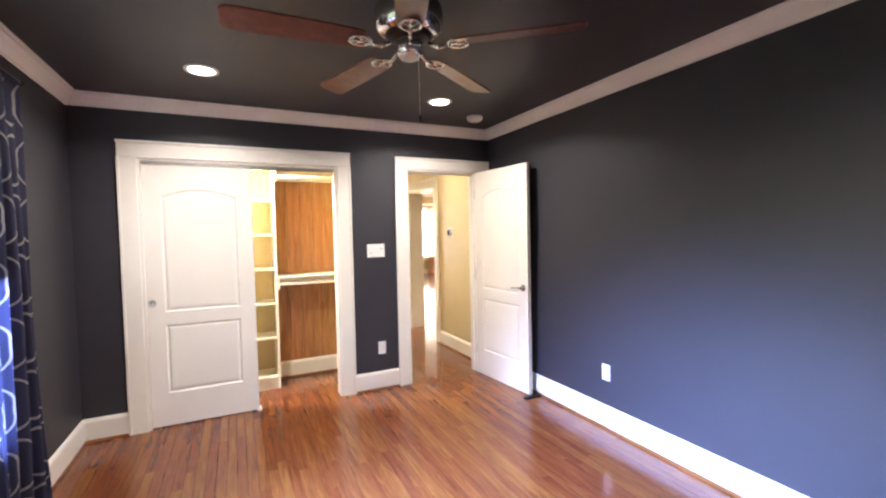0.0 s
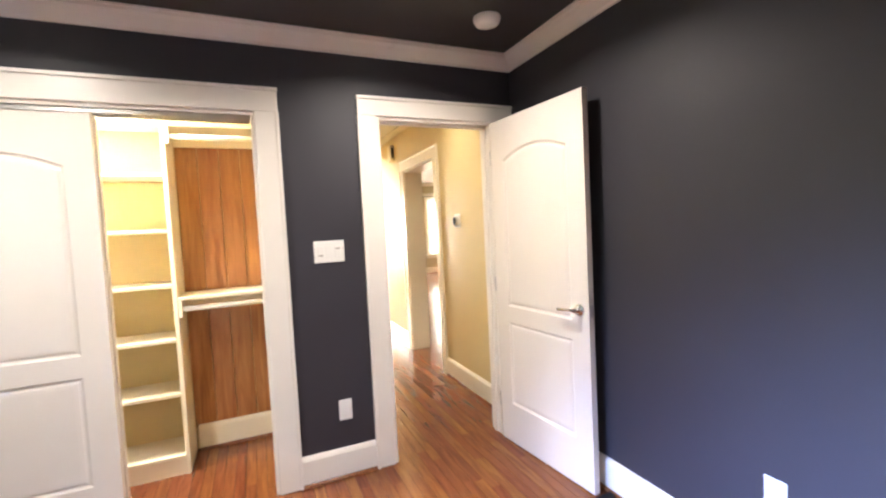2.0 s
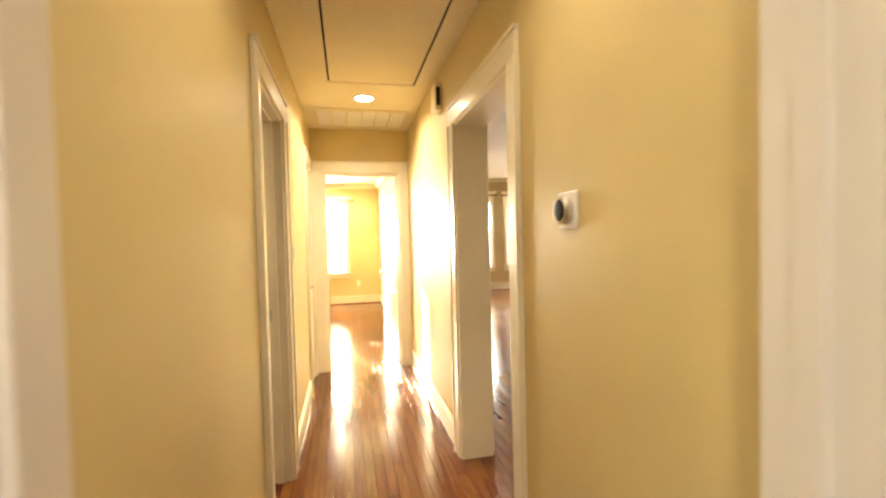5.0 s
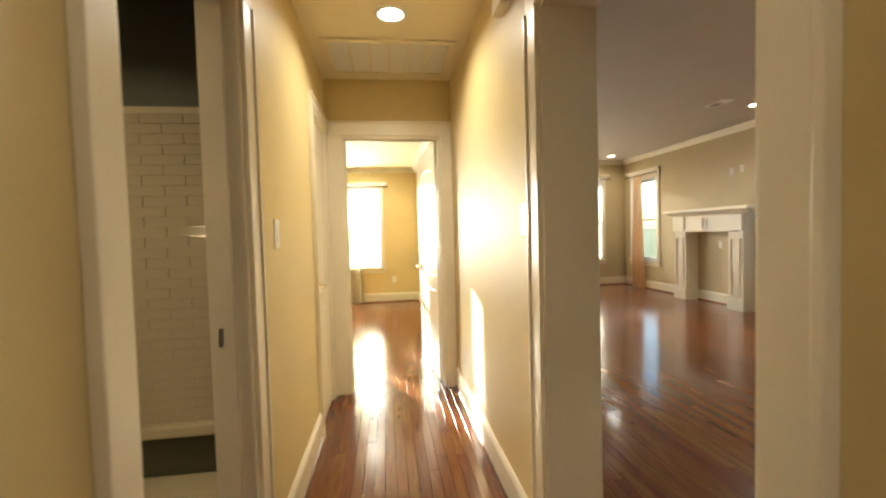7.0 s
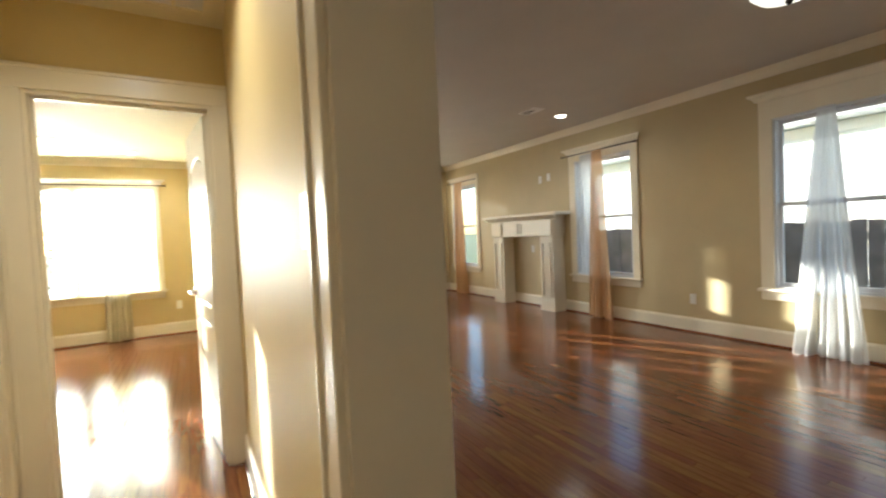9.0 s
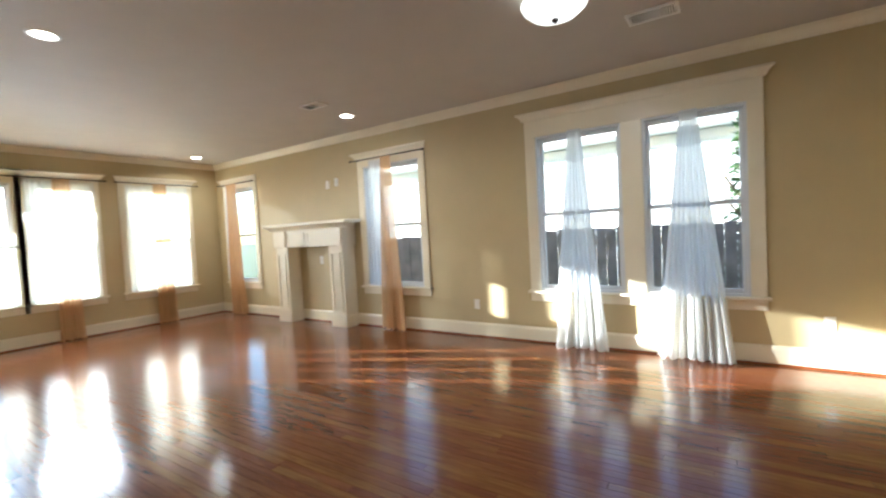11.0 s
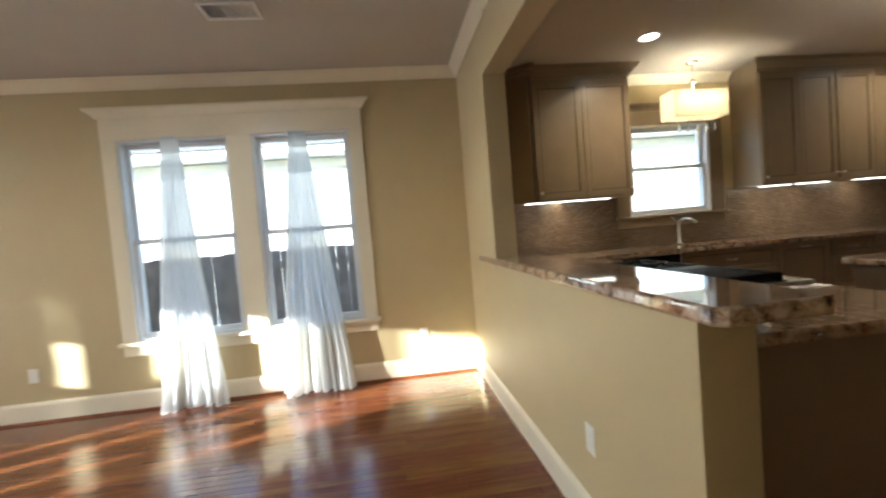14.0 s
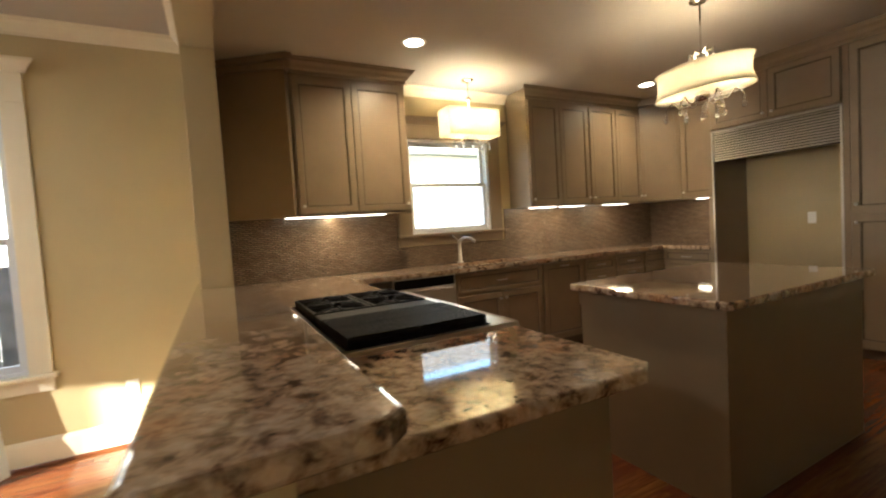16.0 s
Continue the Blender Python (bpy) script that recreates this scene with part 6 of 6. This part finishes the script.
# ---- outside the windows ----
# unseen wall added north of the house to keep sun off the fence
solid("wall_sun_block", boxes((5.71, 5.84, LY1 + 0.3, LY1 + 4.5, -0.25, 3.0)), SIDING, kind="structure")
fence = thing("board_fence", (8.2, 4, -0.25), "weathered wooden board fence along the side yard", "fence")
for i in range(100):
    y = -6 + 0.155 * i
    part("board", boxes((8.2 + 0.012 * (i % 2), 8.22, y, y + 0.149, -0.25, 1.2 + 0.01 * ((i * 7) % 3))), FENCE, fence)
for z in (0.1, 0.95):
    part("rail", boxes((8.221, 8.26, -6, 9.5, z, z + 0.09)), FENCE, fence)
nb = thing("neighbour_house", (12, 3, -0.25), "white sided neighbouring house with a grey shingle roof", "house")
sd = bmesh.new()
for i in range(17):
    z = -0.25 + 0.19 * i
    box(sd, 10.9 + (0.012 if i % 2 else 0.0), 15, -9, 11, z, z + 0.188)
part("siding", sd, SIDING, nb)
part("eaves", boxes((10.3, 15.6, -9.4, 11.4, 2.99, 3.12)), SIDING, nb)
rf = bmesh.new()
vs = [rf.verts.new(p) for p in ((10.25, -9.45, 3.121), (15.6, -9.45, 3.121), (12.95, -9.45, 4.6), (10.25, 11.45, 3.121), (15.6, 11.45, 3.121), (12.95, 11.45, 4.6))]
for q in ((0, 1, 2), (3, 5, 4), (0, 2, 5, 3), (1, 4, 5, 2), (0, 3, 4, 1)):
    rf.faces.new([vs[i] for i in q])
part("roof", rf, ROOF, nb)


def shrub(name, at, h, r, label, n=900, seed=1):
    rng = random.Random(seed)
    root = thing(name, at, label, "tree")
    tr = bmesh.new()
    tube(tr, [at, (at[0] + 0.05, at[1], at[2] + h * 0.5), (at[0], at[1] + 0.08, at[2] + h * 0.85)], 0.06, 8)
    for k in range(6):
        a = k * 1.05
        z = at[2] + h * (0.3 + 0.09 * k)
        tube(tr, [(at[0], at[1], z), (at[0] + r * 0.7 * math.cos(a), at[1] + r * 0.7 * math.sin(a), z + h * 0.15)], 0.02, 6)
    part("trunk", tr, BARK, root)
    cr = bmesh.new()
    for _ in range(n):
        t = rng.uniform(0.15, 1.0)
        rr = r * (1.05 - t) * rng.uniform(0.3, 1.1) + 0.05
        a = rng.uniform(0, 6.283)
        p = Vector((at[0] + rr * math.cos(a), at[1] + rr * math.sin(a), at[2] + h * t))
        m = Matrix.Translation(p) @ Euler((rng.uniform(-1, 1), rng.uniform(-1, 1), a)).to_matrix().to_4x4()
        s = rng.uniform(0.05, 0.11)
        fv = [cr.verts.new(m @ Vector(q)) for q in ((-s, 0, 0), (0, -s * 0.35, 0.01), (s, 0, 0), (0, s * 0.35, 0.01))]
        cr.faces.new(fv)
    part("crown", cr, LEAF, root)
    return root


shrub("conifer", (9.2, 1.55, -0.25), 3.4, 0.55, "slim dark green conifer beyond the fence", seed=5)
shrub("conifer", (13.5, 17.5, -0.25), 5.0, 1.1, "bushy green tree beyond the fence", seed=6)
shrub("garden_tree", (-1.8, 15.5, -0.25), 4.5, 1.6, "leafy garden tree outside the end room", seed=7, n=1500)

# ---- bathroom tiles ----
tiles = thing("tiled_wall", (-1.2, TY1 - 0.005, 0.3), "ivory glazed brick-shaped wall tiles in the bathroom", "tiled wall")
tm = finish("tile", boxes((-0.0995, 0.0995, -0.004, 0.004, -0.0245, 0.0245), bevel=0.002), BATH_TILE)
part("grout", boxes((TX0, TX1, TY1 - 0.004, TY1 - 0.0005, 0.32, 1.92)), CEIL_H, tiles)
for j in range(31):
    for i in range(9):
        ob = new("tile", tm)
        ob.parent = tiles
        ob.location = Vector((TX1 - 0.1 - 0.202 * i - (0.1 if j % 2 else 0), TY1 - 0.008, 0.347 + 0.0505 * j)) - tiles.location
tub = thing("bathtub", (-1.3, 2.75, 0), "ivory bathtub along the tiled wall", "bathtub")
part("rim", boxes((TX0, TX1 - 0.02, 2.35, 2.41, 0.3, 0.36), (TX0, TX1 - 0.02, 3.02, 3.085, 0.3, 0.36), bevel=0.012), BATH_TILE, tub)
part("apron", boxes((TX0, TX1 - 0.02, 2.37, 2.4, 0, 0.3)), BATH_TILE, tub)
part("basin", boxes((TX0, TX1 - 0.02, 2.401, 3.08, 0.05, 0.09)), BATH_TILE, tub)

# ---- floor boards: 57 mm strips along y ----
rng = random.Random(9)
PLANKS = [0.55, 0.8, 1.05, 1.35]
W = 0.057


def plank_verts(x, y, ln):
    c = 0.0011
    a, b = x + 0.0004, x + W - 0.0004
    y0, y1 = y + 0.0005, y + ln - 0.0005
    v = [(a, y0, -0.012), (b, y0, -0.012), (b, y1, -0.012), (a, y1, -0.012), (a, y0, -c), (b, y0, -c), (b, y1, -c), (a, y1, -c), (a + c, y0 + c, 0), (b - c, y0 + c, 0), (b - c, y1 - c, 0), (a + c, y1 - c, 0)]
    f = [(8, 9, 10, 11), (4, 5, 9, 8), (5, 6, 10, 9), (6, 7, 11, 10), (7, 4, 8, 11), (0, 1, 5, 4), (1, 2, 6, 5), (2, 3, 7, 6), (3, 0, 4, 7)]
    return v, f


shared = []
for ln in PLANKS:
    v, f = plank_verts(-W / 2, -ln / 2, ln)
    me = bpy.data.meshes.new("floor_board")
    me.from_pydata(v, [], f)
    me.materials.append(FLOOR_P)
    shared.append(me)
verts, faces, count = [], [], 0
x = -2.62
while x < 6.15:
    y = -5.5 - rng.uniform(0, 1.0)
    while y < 10.05:
        k = rng.randrange(4)
        ln = PLANKS[k]
        near = (-0.75 < x < 0.95 and -2.35 < y < 4.2)
        if near and count < 300:
            ob = new("floor_board", shared[k])
            ob.parent = floor
            ob.location = (x + W / 2, y + ln / 2, 0)
            count += 1
        else:
            v, f = plank_verts(x, y, ln)
            s = len(verts)
            verts += v
            faces += [tuple(i + s for i in q) for q in f]
        y += ln
    x += W
me = bpy.data.meshes.new("floor_boards")
me.from_pydata(verts, [], faces)
me.materials.append(FLOOR_J)
fb = new("floor_boards", me)
fb.parent = floor
tagged(fb, "reddish brown glossy oak strip floor boards", kind="stuff")
